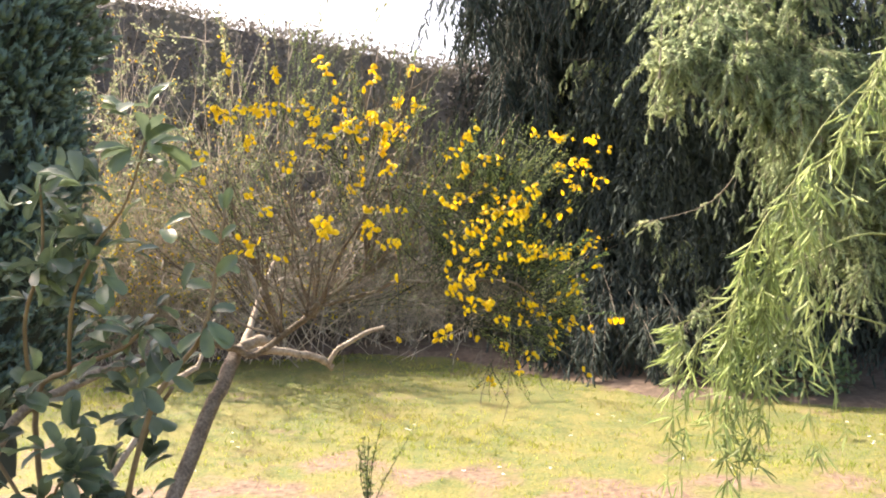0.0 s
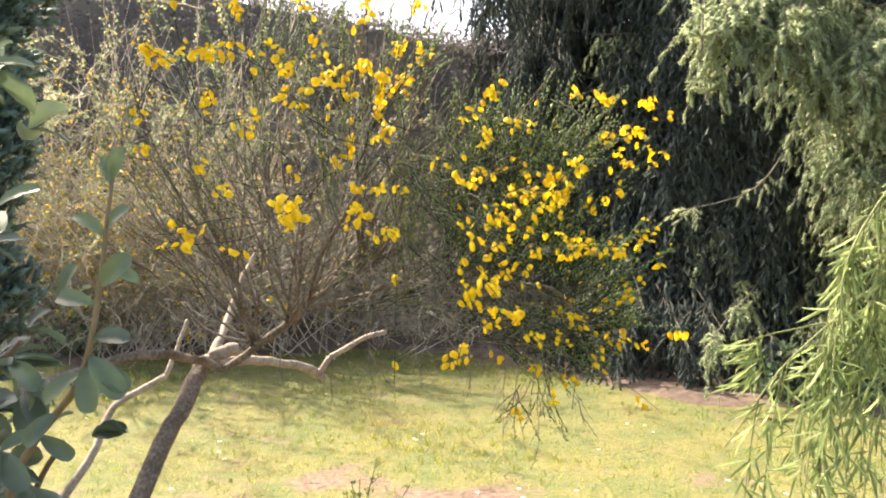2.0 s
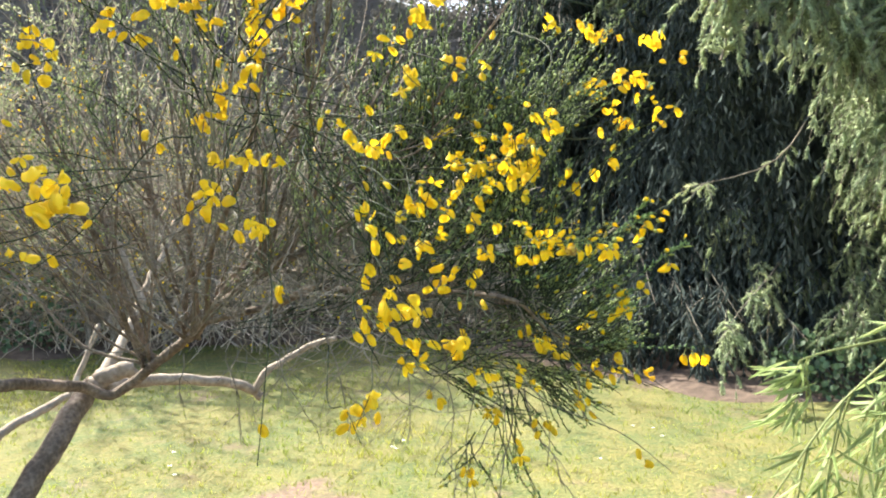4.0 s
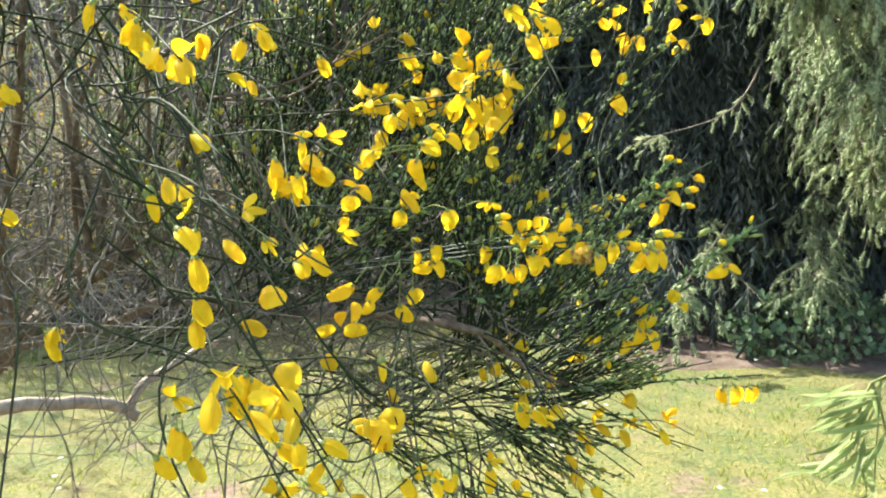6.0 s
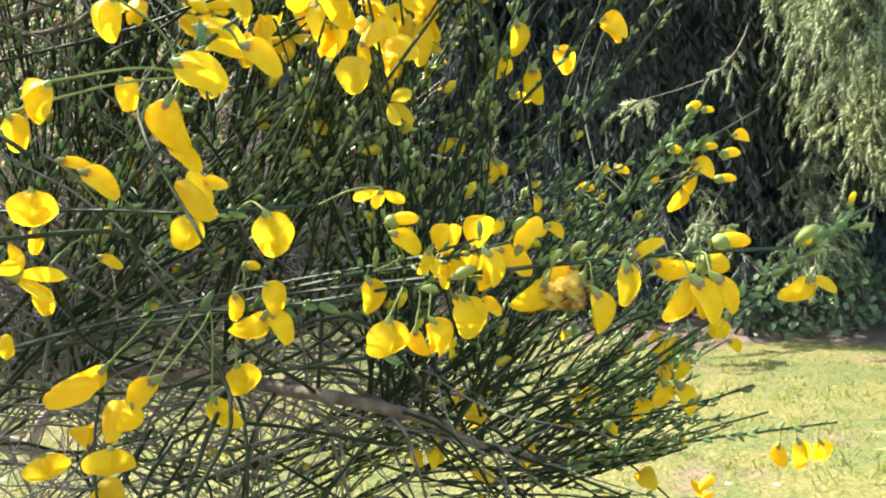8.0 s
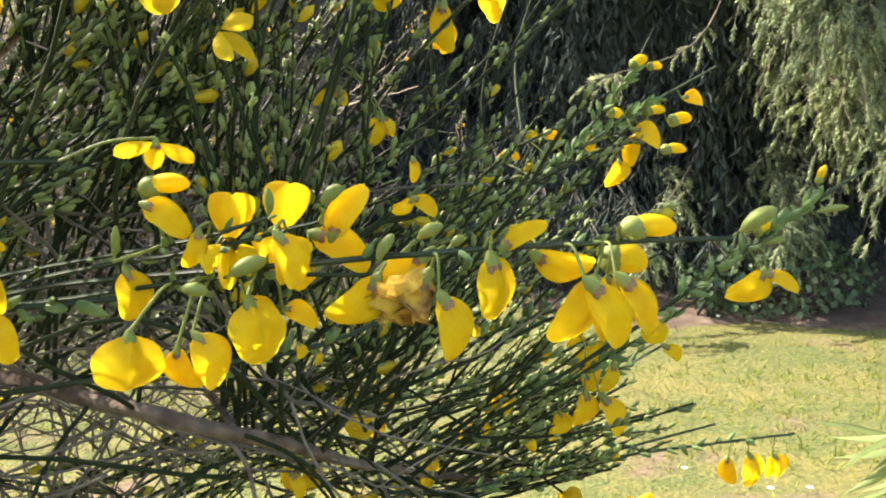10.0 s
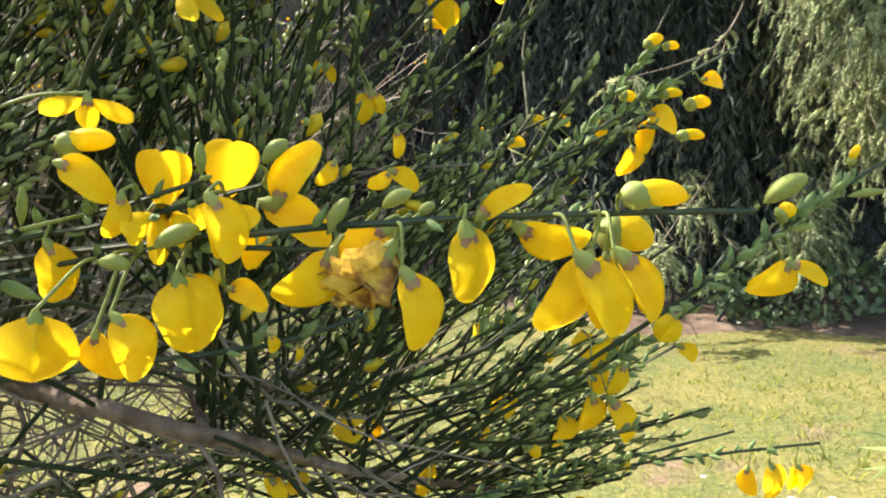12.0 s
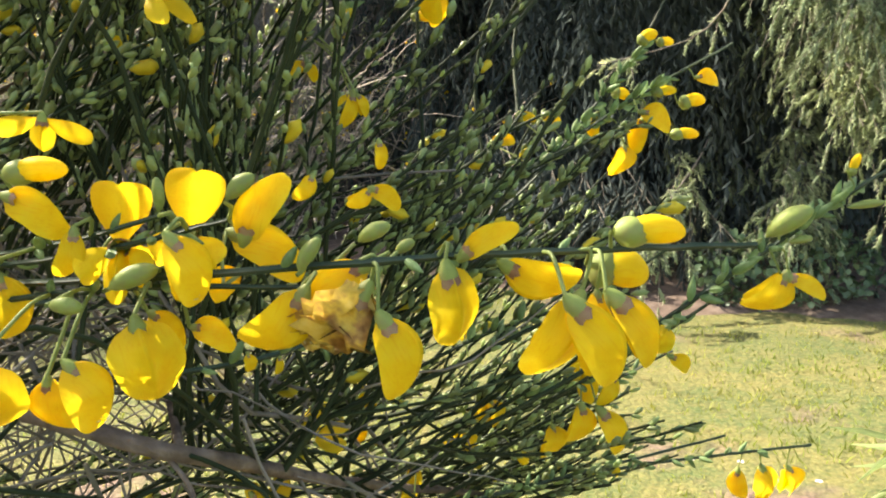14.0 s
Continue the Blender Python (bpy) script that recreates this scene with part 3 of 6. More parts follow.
BROOM_LIMBS = [
    ("trunk", [(-0.985, 2.000, -0.030), (-0.920, 2.330, 0.310), (-0.850, 2.660, 0.650), (-0.829, 2.760, 0.748), (-0.821, 2.900, 0.828), (-0.809, 2.920, 0.852)], 0.0270, 0.0225, M_bark),
    ("limb", [(-1.420, 2.200, -0.030), (-1.370, 2.230, 0.450), (-1.270, 2.270, 0.740), (-1.140, 2.350, 0.832), (-1.040, 2.430, 0.878), (-0.955, 2.510, 0.905), (-0.880, 2.580, 0.925), (-0.828, 2.660, 0.916), (-0.799, 2.840, 0.868), (-0.745, 2.880, 0.837), (-0.665, 2.860, 0.893), (-0.596, 2.830, 0.945), (-0.533, 2.800, 0.987)], 0.0160, 0.0105, M_bark),
    ("limb", [(-0.540, 2.800, 0.983), (-0.476, 2.740, 1.045), (-0.396, 2.680, 1.098), (-0.322, 2.630, 1.143), (-0.273, 2.600, 1.177), (-0.238, 2.580, 1.231)], 0.0095, 0.0030, M_bark),
    ("limb", [(-0.477, 2.740, 1.028), (-0.305, 2.660, 1.079), (-0.217, 2.55, 1.122), (-0.057, 2.45, 1.125), (0.038, 2.37, 1.139), (0.129, 2.315, 1.134), (0.187, 2.40, 1.076), (0.26, 2.47, 1.027)], 0.0070, 0.0018, M_bark),
    ("limb", [(-0.643, 2.860, 0.917), (-0.671, 2.860, 0.995), (-0.703, 2.840, 1.096), (-0.737, 2.800, 1.209), (-0.764, 2.760, 1.285), (-0.770, 2.720, 1.357), (-0.788, 2.700, 1.458)], 0.0085, 0.0030, M_bark),
    ("limb", [(-0.526, 2.800, 0.993), (-0.494, 2.720, 1.103), (-0.466, 2.620, 1.212), (-0.435, 2.550, 1.309), (-0.390, 2.500, 1.398)], 0.0060, 0.0020, M_bark),
    ("limb", [(-0.476, 2.740, 1.045), (-0.413, 2.580, 1.177), (-0.329, 2.450, 1.284), (-0.264, 2.350, 1.387), (-0.231, 2.300, 1.482)], 0.0060, 0.0020, M_bark),
    ("limb", [(-0.322, 2.630, 1.143), (-0.216, 2.580, 1.194), (-0.129, 2.550, 1.252), (-0.067, 2.520, 1.320)], 0.0050, 0.0018, M_bark),
    ("cut_limb", [(-0.789, 2.930, 0.838), (-0.759, 3.050, 0.828), (-0.695, 3.200, 0.798), (-0.613, 3.330, 0.757), (-0.573, 3.390, 0.723), (-0.554, 3.400, 0.702)], 0.0155, 0.0125, M_cut),
    ("cut_limb", [(-0.572, 3.385, 0.720), (-0.541, 3.400, 0.773), (-0.490, 3.420, 0.806), (-0.420, 3.440, 0.845), (-0.345, 3.450, 0.865)], 0.0105, 0.0075, M_cut),
    ("cut_limb", [(-0.802, 2.930, 0.851), (-0.802, 3.000, 0.889), (-0.803, 3.100, 0.943), (-0.797, 3.160, 0.997), (-0.793, 3.200, 1.043), (-0.777, 3.240, 1.101), (-0.764, 3.280, 1.143), (-0.753, 3.300, 1.212)], 0.0150, 0.0060, M_cut),
    ("cut_limb", [(-0.797, 3.160, 1.004), (-0.828, 3.180, 1.076), (-0.868, 3.200, 1.153), (-0.907, 3.220, 1.221), (-0.969, 3.240, 1.279)], 0.0105, 0.0050, M_cut),
    ("cut_limb", [(-1.072, 3.500, 0.889), (-1.095, 3.450, 0.787), (-1.116, 3.400, 0.701)], 0.0065, 0.0090, M_cut),
    ("cut_limb", [(-1.116, 3.400, 0.701), (-1.181, 3.300, 0.667), (-1.222, 3.200, 0.627), (-1.232, 3.100, 0.525), (-1.270, 3.000, 0.428), (-1.451, 2.527, -0.030)], 0.0110, 0.0140, M_cut),
    ("cut_limb", [(-0.797, 3.200, 1.040), (-0.733, 3.220, 1.072), (-0.680, 3.260, 1.112), (-0.622, 3.300, 1.132)], 0.0060, 0.0025, M_cut),
    ("cut_limb", [(-0.800, 2.900, 0.852), (-0.769, 2.920, 0.875), (-0.720, 2.950, 0.883)], 0.0210, 0.0190, M_cut),
    ("cut_limb", [(-0.36, 2.45, 0.40), (-0.30, 2.43, 0.445), (-0.25, 2.42, 0.455)], 0.014, 0.014, M_bark),
]
for k, (name, pts, r0, r1, mat) in enumerate(BROOM_LIMBS):
    me = limb_mesh(name, pts, r0, r1, mat, 8 + 4 * len(pts), 12, seed=k)
    part(name, at_broom(me), broom, "pale sunlit bare wood" if mat is M_cut else "")


def crown_limbs():
    """Brown branches that rise from the forks of the limbs and fork again on their way up."""
    g = np.random.default_rng(23)
    forks = [((-0.643, 2.860, 0.917), 9, 75, 155), ((-0.531, 2.800, 0.989), 13, 35, 125), ((-0.316, 2.630, 1.145), 9, 25, 100)]
    for at, count, low, high in forks:
        for k in range(count):
            a = radians(low + (high - low) * (k + g.random()) / count)
            d = np.array([math.cos(a), g.normal(-0.30, 0.22), math.sin(a)])
            ln = g.uniform(0.34, 0.62)
            b = np.array(at) + g.normal(0, 0.012, 3)
            line = [b, b + d * ln * 0.33 + g.normal(0, 0.015, 3), b + d * ln * 0.66 + np.array([0, 0, 0.03]) + g.normal(0, 0.02, 3), b + d * ln + np.array([0, 0, 0.09]) + g.normal(0, 0.02, 3)]
            r = g.uniform(0.0028, 0.0052)
            part("branch", at_broom(limb_mesh("branch", line, r, r * 0.35, M_bark, 16, 7, seed=k)), broom)
            CROWN_LINES.append(spline(line, 20))
            for _ in range(4):
                i = g.integers(6, 16)
                q = CROWN_LINES[-1][i]
                e = unit(d + g.normal(0, 0.5, 3)) * g.uniform(0.15, 0.32)
                side = [q, q + e * 0.5 + g.normal(0, 0.01, 3), q + e + np.array([0, 0, 0.03])]
                part("branch", at_broom(limb_mesh("branch", side, r * 0.5, r * 0.2, M_bark, 10, 6, seed=k)), broom)


CROWN_LINES = []
crown_limbs()


def front(x):
    """How far towards the near side the twigs reach."""
    return np.where(x < 0.1, np.maximum(2.17 + 0.75 * x, 1.88), 2.30)


# foot of the shoots (a line), how many, angles over the level in the x-z plane, sideways lean, lengths, share of the length without leaves
WHIPS = [
    ([(-0.80, 2.78, 1.40), (-0.45, 2.62, 1.52)], 12, (62, 112), 0.20, (0.36, 0.56), 0.10),
    ([(0.12, 2.37, 1.12), (0.16, 2.38, 1.10), (0.20, 2.43, 1.06), (0.26, 2.47, 1.03)], 46, (22, 88), 0.16, (0.08, 0.19), 0.12),
    ([(0.12, 2.46, 1.08), (0.20, 2.48, 1.05), (0.26, 2.50, 1.03)], 30, (6, 60), 0.14, (0.10, 0.20), 0.12),
    ([(-0.06, 2.50, 1.10), (0.04, 2.46, 1.14), (0.14, 2.44, 1.17)], 22, (28, 66), 0.14, (0.14, 0.32), 0.15),
    ([(-0.16, 2.56, 1.16), (-0.02, 2.52, 1.20), (0.10, 2.50, 1.24)], 32, (50, 84), 0.14, (0.20, 0.40), 0.15),
    ([(-0.20, 2.50, 1.10), (-0.06, 2.44, 1.13), (0.03, 2.40, 1.15)], 27, (56, 100), 0.16, (0.14, 0.34), 0.15),
    ([(-0.12, 2.52, 1.30), (0.04, 2.50, 1.32), (0.14, 2.50, 1.34)], 34, (40, 84), 0.16, (0.12, 0.28), 0.10),
    ([(0.0, 2.48, 1.03), (0.12, 2.46, 1.02), (0.22, 2.48, 1.00)], 33, (-60, 22), 0.22, (0.09, 0.21), 0.15),
    ([(-0.10, 2.36, 1.16), (0.02, 2.30, 1.18), (0.08, 2.28, 1.19)], 16, (0, 40), 0.12, (0.10, 0.20), 0.20),
    ([(-0.42, 2.66, 1.10), (-0.29, 2.60, 1.185), (-0.16, 2.56, 1.30)], 18, (40, 100), 0.35, (0.22, 0.48), 0.25),
    ([(-0.50, 2.62, 1.15), (-0.52, 2.45, 1.40), (-0.50, 2.35, 1.62)], 18, (60, 150), 0.40, (0.20, 0.42), 0.25),
    ([(-0.36, 2.45, 1.22), (-0.30, 2.25, 1.36), (-0.20, 2.15, 1.52)], 20, (50, 110), 0.30, (0.18, 0.40), 0.25),
    ([(-0.69, 2.86, 1.02), (-0.80, 2.9, 1.20), (-0.90, 2.92, 1.45)], 20, (60, 150), 0.40, (0.22, 0.48), 0.25),
    ([(-0.06, 2.46, 1.03), (0.06, 2.42, 1.00), (0.18, 2.44, 0.98)], 13, (-80, 25), 0.22, (0.07, 0.17), 0.10),
    ([(0.13, 2.40, 0.96), (0.09, 2.39, 0.90), (0.06, 2.385, 0.84)], 6, (-140, -35), 0.30, (0.05, 0.11), 0.05),
    ([(0.10, 2.52, 1.02), (0.22, 2.52, 1.02), (0.30, 2.52, 1.02)], 8, (-10, 45), 0.14, (0.08, 0.16), 0.10),
    ([(-0.45, 2.62, 1.05), (-0.20, 2.50, 1.06)], 14, (-10, 50), 0.40, (0.18, 0.36), 0.40),
]


def arcs(base, d, length, bend, n):
    """Lines that set out along d and turn a little towards bend."""
    s = np.linspace(0, 1, n)[None, :, None]
    return base[:, None] + length[:, None, None] * (d[:, None] * s + bend[:, None] * 0.5 * s**2)


def broom_whips():
    """Long straight shoots that fan out from the limbs, each with slim side shoots at sharp angles, set with small plump leaves."""
    g = np.random.default_rng(19)
    mains, sides, leaf_P, leaf_X, leaf_S = [], [], [], [], []

    def allowed(Q):
        e = Q[-1]
        if (Q[:, 1] < front(Q[:, 0])).any() or e[2] < (0.93 if e[0] < 0 else 0.74):
            return False
        reach = np.interp(e[2], [0.8, 1.0, 1.06, 1.15, 1.22, 1.30, 1.42, 1.6], [0.20, 0.34, 0.38, 0.34, 0.38, 0.36, 0.46, 0.44])
        if e[0] > reach - 0.09 * g.random() ** 2:
            return False
        rise = 1.215 + 0.54 * (e[0] - 0.206)
        if e[0] > 0.20 and rise < e[2] < 1.34 and g.random() < 0.85:
            return False
        return not (e[0] > 0 and e[2] > 1.62)

    def dress(Q, bare, gap):
        """Leaves in turn along one shoot, pointing forward and outward, thicker towards its end."""
        ln = np.linalg.norm(np.diff(Q, axis=0), axis=1).sum()
        m = int(ln * (1 - bare) / gap)
        if m < 1:
            return
        u = bare + (1 - bare) * g.random(m) ** 0.8
        k = u * (len(Q) - 1)
        i = np.minimum(k.astype(int), len(Q) - 2)
        tan = unit(Q[i + 1] - Q[i])
        leaf_P.append(Q[i] + (Q[i + 1] - Q[i]) * (k - i)[:, None])
        leaf_X.append(unit(tan + unit(np.cross(tan, g.normal(size=(m, 3)))) * g.uniform(0.25, 0.8, (m, 1)) + np.array([0, 0, 0.1])))
        leaf_S.append(g.uniform(0.0040, 0.0088, m))

    for pts, count, angles, lean, lengths, bare in WHIPS:
        line = spline(pts, 40)
        right = pts[-1][0] > -0.1
        for _ in range(count):
            f = g.random()
            b = line[int(39 * f)] + g.normal(0, 0.012, 3)
            a = radians(angles[0] + (angles[1] - angles[0]) * np.clip(1 - f + g.normal(0, 0.28), 0, 1))
            d = unit(np.array([math.cos(a), g.normal(0, lean), math.sin(a)]))
            ln = g.uniform(*lengths)
            Q = arcs(b[None], d[None], np.array([ln]), np.array([[g.normal(0, 0.20), g.normal(0, 0.12), g.normal(0.10, 0.20)]]), 10)[0]
            Q[1:] += np.cumsum(g.normal(0, ln * 0.011, (9, 3)), 0)
            if not allowed(Q):
                Q = b + (Q - b) * 0.6
                if not allowed(Q):
                    continue
            mains.append(Q)
            dress(Q, bare + 0.15, 0.0074 if right else 0.0075)
            for k in range(int(ln * (34 if right else 17))):
                j = g.integers(2, 9)
                t = unit(Q[j] - Q[j - 1])
                off = unit(np.cross(t, g.normal(size=3)))
                dd = unit(t + off * g.uniform(0.22, 0.55))
                l2 = g.uniform(0.05, 0.15) * (1.15 - 0.06 * j)
                S = arcs(Q[j][None], dd[None], np.array([l2]), ((t - dd) * 0.8 + np.array([0, 0, 0.10]))[None], 7)[0]
                if allowed(S):
                    sides.append(S)
                    dress(S, bare * 0.8, 0.0056 if right else 0.0034)
    mains, sides = np.array(mains), np.array(sides)
    rm = np.linspace(0.00125, 0.00070, 10)[None] * g.uniform(0.8, 1.25, (len(mains), 1))
    rs = np.linspace(0.00080, 0.00048, 7)[None] * g.uniform(0.8, 1.25, (len(sides), 1))
    old_m, old_s = mains[:, -1, 0] < -0.12, (sides[:, -1, 0] < -0.16) & (g.random(len(sides)) < 0.45)
    V, F = joined([tubes(mains[old_m], rm[old_m], 5), tubes(sides[old_s], rs[old_s], 4)])
    part("brown_brushwood", at_broom(mesh_of("brown_brushwood", V, F, M_twig_brown)), broom, "thin brown woody shoots", "stuff")
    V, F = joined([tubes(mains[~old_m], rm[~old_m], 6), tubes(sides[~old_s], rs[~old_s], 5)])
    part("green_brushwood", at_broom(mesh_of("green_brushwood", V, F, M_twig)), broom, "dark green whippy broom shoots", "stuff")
    P, X, S = np.vstack(leaf_P), np.vstack(leaf_X), np.concatenate(leaf_S)
    size = np.stack([S, S * g.uniform(0.85, 1.25, len(S)), S * 0.85], 1)
    far = P[:, 0] < -0.25
    V, F = joined([scatter(PLUMP_V, PLUMP_F, P[~far], X[~far], any_way((~far).sum(), g), size[~far]), scatter(BUD_V, BUD_F, P[far], X[far], any_way(far.sum(), g), size[far])])
    part("fine_foliage", at_broom(mesh_of("fine_foliage", V, F, M_tip_leaf)), broom, "small plump grey-green leaves along the shoots", "stuff")
    pick = g.permutation(len(P))[:520]
    pick = pick[P[pick, 0] > -0.45]
    V, F = scatter(PLUMP_V, PLUMP_F, P[pick], X[pick] + np.array([0.3, 0, -0.2]), any_way(len(pick), g), g.uniform(0.008, 0.012, (len(pick), 1)) * np.array([1, 1.2, 1.2]))
    part("budding_growth", at_broom(mesh_of("budding_growth", V, F, M_bud)), broom, "small closed yellow-green buds", "stuff")


broom_whips()


def broom_tangle():
    """Fine bare brown twigs that wander through the inside of the shrub."""
    g = np.random.default_rng(77)
    sources = np.vstack([spline(pts, 30)[8:] for name, pts, r0, r1, mat in BROOM_LIMBS[2:8]])
    low = spline(BROOM_LIMBS[3][1], 60)[22:48]
    lines, rad = [], []
    for k in range(860):
        b = (sources[g.integers(0, len(sources))] + g.normal(0, 0.05, 3)) if k < 450 else low[g.integers(0, len(low))] + g.normal(0, 1, 3) * (0.05, 0.06, 0.035) + (0, 0.05, -0.01)
        d = unit(np.array([g.normal(0.1, 0.6), g.normal(-0.15, 0.5), g.normal(0.15 if k < 450 else -0.35, 0.55)]))
        n, step = 14, g.uniform(0.012, 0.032)
        P = [b]
        for _ in range(n - 1):
            d = unit(d + g.normal(0, 0.22, 3))
            P.append(P[-1] + d * step)
        P = np.array(P)
        if (P[:, 1] < front(P[:, 0]) + 0.02).any() or P[-1, 0] > 0.30 or (P[-1, 2] > 1.35 and P[-1, 0] > -0.05):
            continue
        if P[:, 2].min() < 0.92:
            continue
        lines.append(P)
        rad.append(np.linspace(1, 0.4, n) * g.uniform(0.0005, 0.0015 if k < 450 else 0.0010))
    # a few twigs that dangle over the lawn
    for x, y, z, drop in ((-0.42, 2.68, 1.02, 0.24), (-0.30, 2.66, 1.06, 0.26), (-0.22, 2.60, 1.06, 0.20), (-0.05, 2.5, 1.07, 0.20), (0.02, 2.42, 1.05, 0.20),
                          (0.15, 2.41, 0.98, 0.16), (0.13, 2.40, 0.98, 0.22), (0.12, 2.39, 0.96, 0.21), (-0.55, 2.8, 0.95, 0.13)):
        P = [np.array([x, y, z])]
        d = unit(np.array([g.normal(-0.10, 0.25), g.normal(0, 0.15), -0.7]))
        for _ in range(13):
            d = unit(d + g.normal(0, 0.16, 3) + np.array([0, 0, -0.12]))
            P.append(P[-1] + d * drop / 12)
        lines.append(np.array(P))
        rad.append(np.linspace(1, 0.5, 14) * g.uniform(0.0011, 0.0017))
        for _ in range(5):
            k = g.integers(5, 13)
            q = P[k] + unit(d + g.normal(0, 0.7, 3)) * np.linspace(0, g.uniform(0.03, 0.08), 14)[:, None]
            lines.append(q + np.cumsum(g.normal(0, 0.0008, (14, 3)), 0))
            rad.append(np.linspace(1, 0.6, 14) * 0.0008)
    V, F = tubes(np.array(lines), np.array(rad), 5)
    part("bare_brushwood", at_broom(mesh_of("bare_brushwood", V, F, M_tangle)), broom, "tangle of bare grey-brown twigs", "stuff")


M_tangle = material("bare_twig", [(0.085, 0.08, 0.058), (0.17, 0.155, 0.12), (0.28, 0.26, 0.21)], 40, 0.8, 0.35, 0.0, per="island")
broom_tangle()

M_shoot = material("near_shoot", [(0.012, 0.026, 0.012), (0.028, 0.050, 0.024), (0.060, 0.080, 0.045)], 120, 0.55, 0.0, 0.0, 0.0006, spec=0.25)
M_near_leaf = material("near_leaf", [(0.10, 0.18, 0.06), (0.18, 0.28, 0.10), (0.27, 0.38, 0.16)], 2.5, 0.5, 0.2, 0.25, spec=0.25)
NEAR_LEAF = [mesh_of("plump_leaf", *pod(1.0, 0.19, 0.06, 9, 8, 0.72), M_near_leaf), mesh_of("flat_leaf", *fold(1.0, 0.26, 0.95, 9, 7, 0.05, 3, 0.1), M_near_leaf)]


def ribbed_shoot(pts, r, seed):
    """A broom shoot: an angular green stem with raised ribs and small leaf scars."""
    n, k = 10 * len(pts), 10
    g = np.random.default_rng(seed)
    P = spline(pts, n) + g.normal(0, r * 0.08, (n, 3))
    V, F = tubes(P[None], np.linspace(r, r * 0.62, n)[None] * (1 + 0.22 * (np.arange(n) % 7 == 0)), k)
    rib = np.tile(np.where(np.arange(k) % 2, 0.80, 1.12), n)[:, None]
    axis = np.repeat(P, k, 0)
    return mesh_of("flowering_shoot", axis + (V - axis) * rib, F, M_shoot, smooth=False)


# ---- the flowering sprays that the eye comes nearest to ----
# shoots: points, radius, leaves, first part of the length that bears them
NEAR_SHOOTS = [
    ([(-0.06, 2.36, 1.165), (0.03, 2.29, 1.192), (0.097, 2.24, 1.213), (0.178, 2.19, 1.227), (0.231, 2.19, 1.229), (0.287, 2.20, 1.227)], 0.00095, 10, 0.5),
    ([(-0.06, 2.35, 1.165), (0.02, 2.28, 1.195), (0.099, 2.23, 1.211), (0.157, 2.197, 1.223), (0.196, 2.197, 1.222)], 0.00080, 12, 0.4),
    ([(-0.03, 2.33, 1.18), (0.04, 2.27, 1.205), (0.103, 2.23, 1.221), (0.149, 2.20, 1.232), (0.170, 2.193, 1.238)], 0.00070, 12, 0.4),
    ([(0.03, 2.29, 1.192), (0.102, 2.23, 1.218), (0.155, 2.20, 1.230), (0.182, 2.191, 1.237)], 0.00072, 12, 0.4),
    ([(0.203, 2.42, 1.064), (0.284, 2.345, 1.145), (0.344, 2.322, 1.196), (0.372, 2.324, 1.214), (0.401, 2.33, 1.229)], 0.0010, 56, 0.35),
    ([(0.261, 2.42, 1.085), (0.294, 2.38, 1.128), (0.32, 2.37, 1.148), (0.348, 2.36, 1.172)], 0.0009, 34, 0.3),
    ([(0.16, 2.45, 1.03), (0.233, 2.46, 1.022), (0.336, 2.48, 1.033), (0.411, 2.495, 1.032), (0.467, 2.50, 1.033)], 0.0012, 30, 0.45),
    ([(0.19, 2.42, 1.05), (0.238, 2.43, 1.044), (0.294, 2.44, 1.050), (0.395, 2.46, 1.061)], 0.0011, 34, 0.35),
    ([(0.13, 2.42, 1.14), (0.206, 2.42, 1.172), (0.30, 2.47, 1.222), (0.347, 2.476, 1.250), (0.396, 2.48, 1.275)], 0.0011, 66, 0.3),
    ([(0.22, 2.44, 1.16), (0.282, 2.46, 1.204), (0.319, 2.475, 1.242), (0.342, 2.48, 1.268), (0.36, 2.485, 1.298)], 0.0009, 36, 0.3),
    ([(0.02, 2.34, 1.145), (0.091, 2.30, 1.164), (0.162, 2.31, 1.168), (0.194, 2.33, 1.172)], 0.0012, 10, 0.5),
    ([(0.18, 2.42, 1.10), (0.25, 2.41, 1.14), (0.30, 2.40, 1.16), (0.335, 2.39, 1.185)], 0.0009, 34, 0.3),
    ([(0.18, 2.44, 1.08), (0.25, 2.43, 1.10), (0.31, 2.42, 1.11), (0.345, 2.41, 1.13)], 0.0009, 30, 0.35),
]
NEAR_SHOOTS += [
    ([(-0.015, 2.240, 1.254), (0.032, 2.220, 1.254), (0.071, 2.200, 1.253), (0.113, 2.220, 1.251)], 0.0010, 10, 0.3), ([(0.017, 2.240, 1.242), (0.066, 2.200, 1.282), (0.086, 2.150, 1.300), (0.100, 2.160, 1.314)], 0.0010, 14, 0.3),
    ([(-0.033, 2.260, 1.192), (0.036, 2.240, 1.208), (0.092, 2.220, 1.212), (0.125, 2.250, 1.207)], 0.0011, 16, 0.3), ([(0.141, 2.400, 1.242), (0.194, 2.400, 1.289), (0.209, 2.380, 1.319), (0.229, 2.380, 1.349)], 0.0009, 22, 0.3),
]
near_lines = []
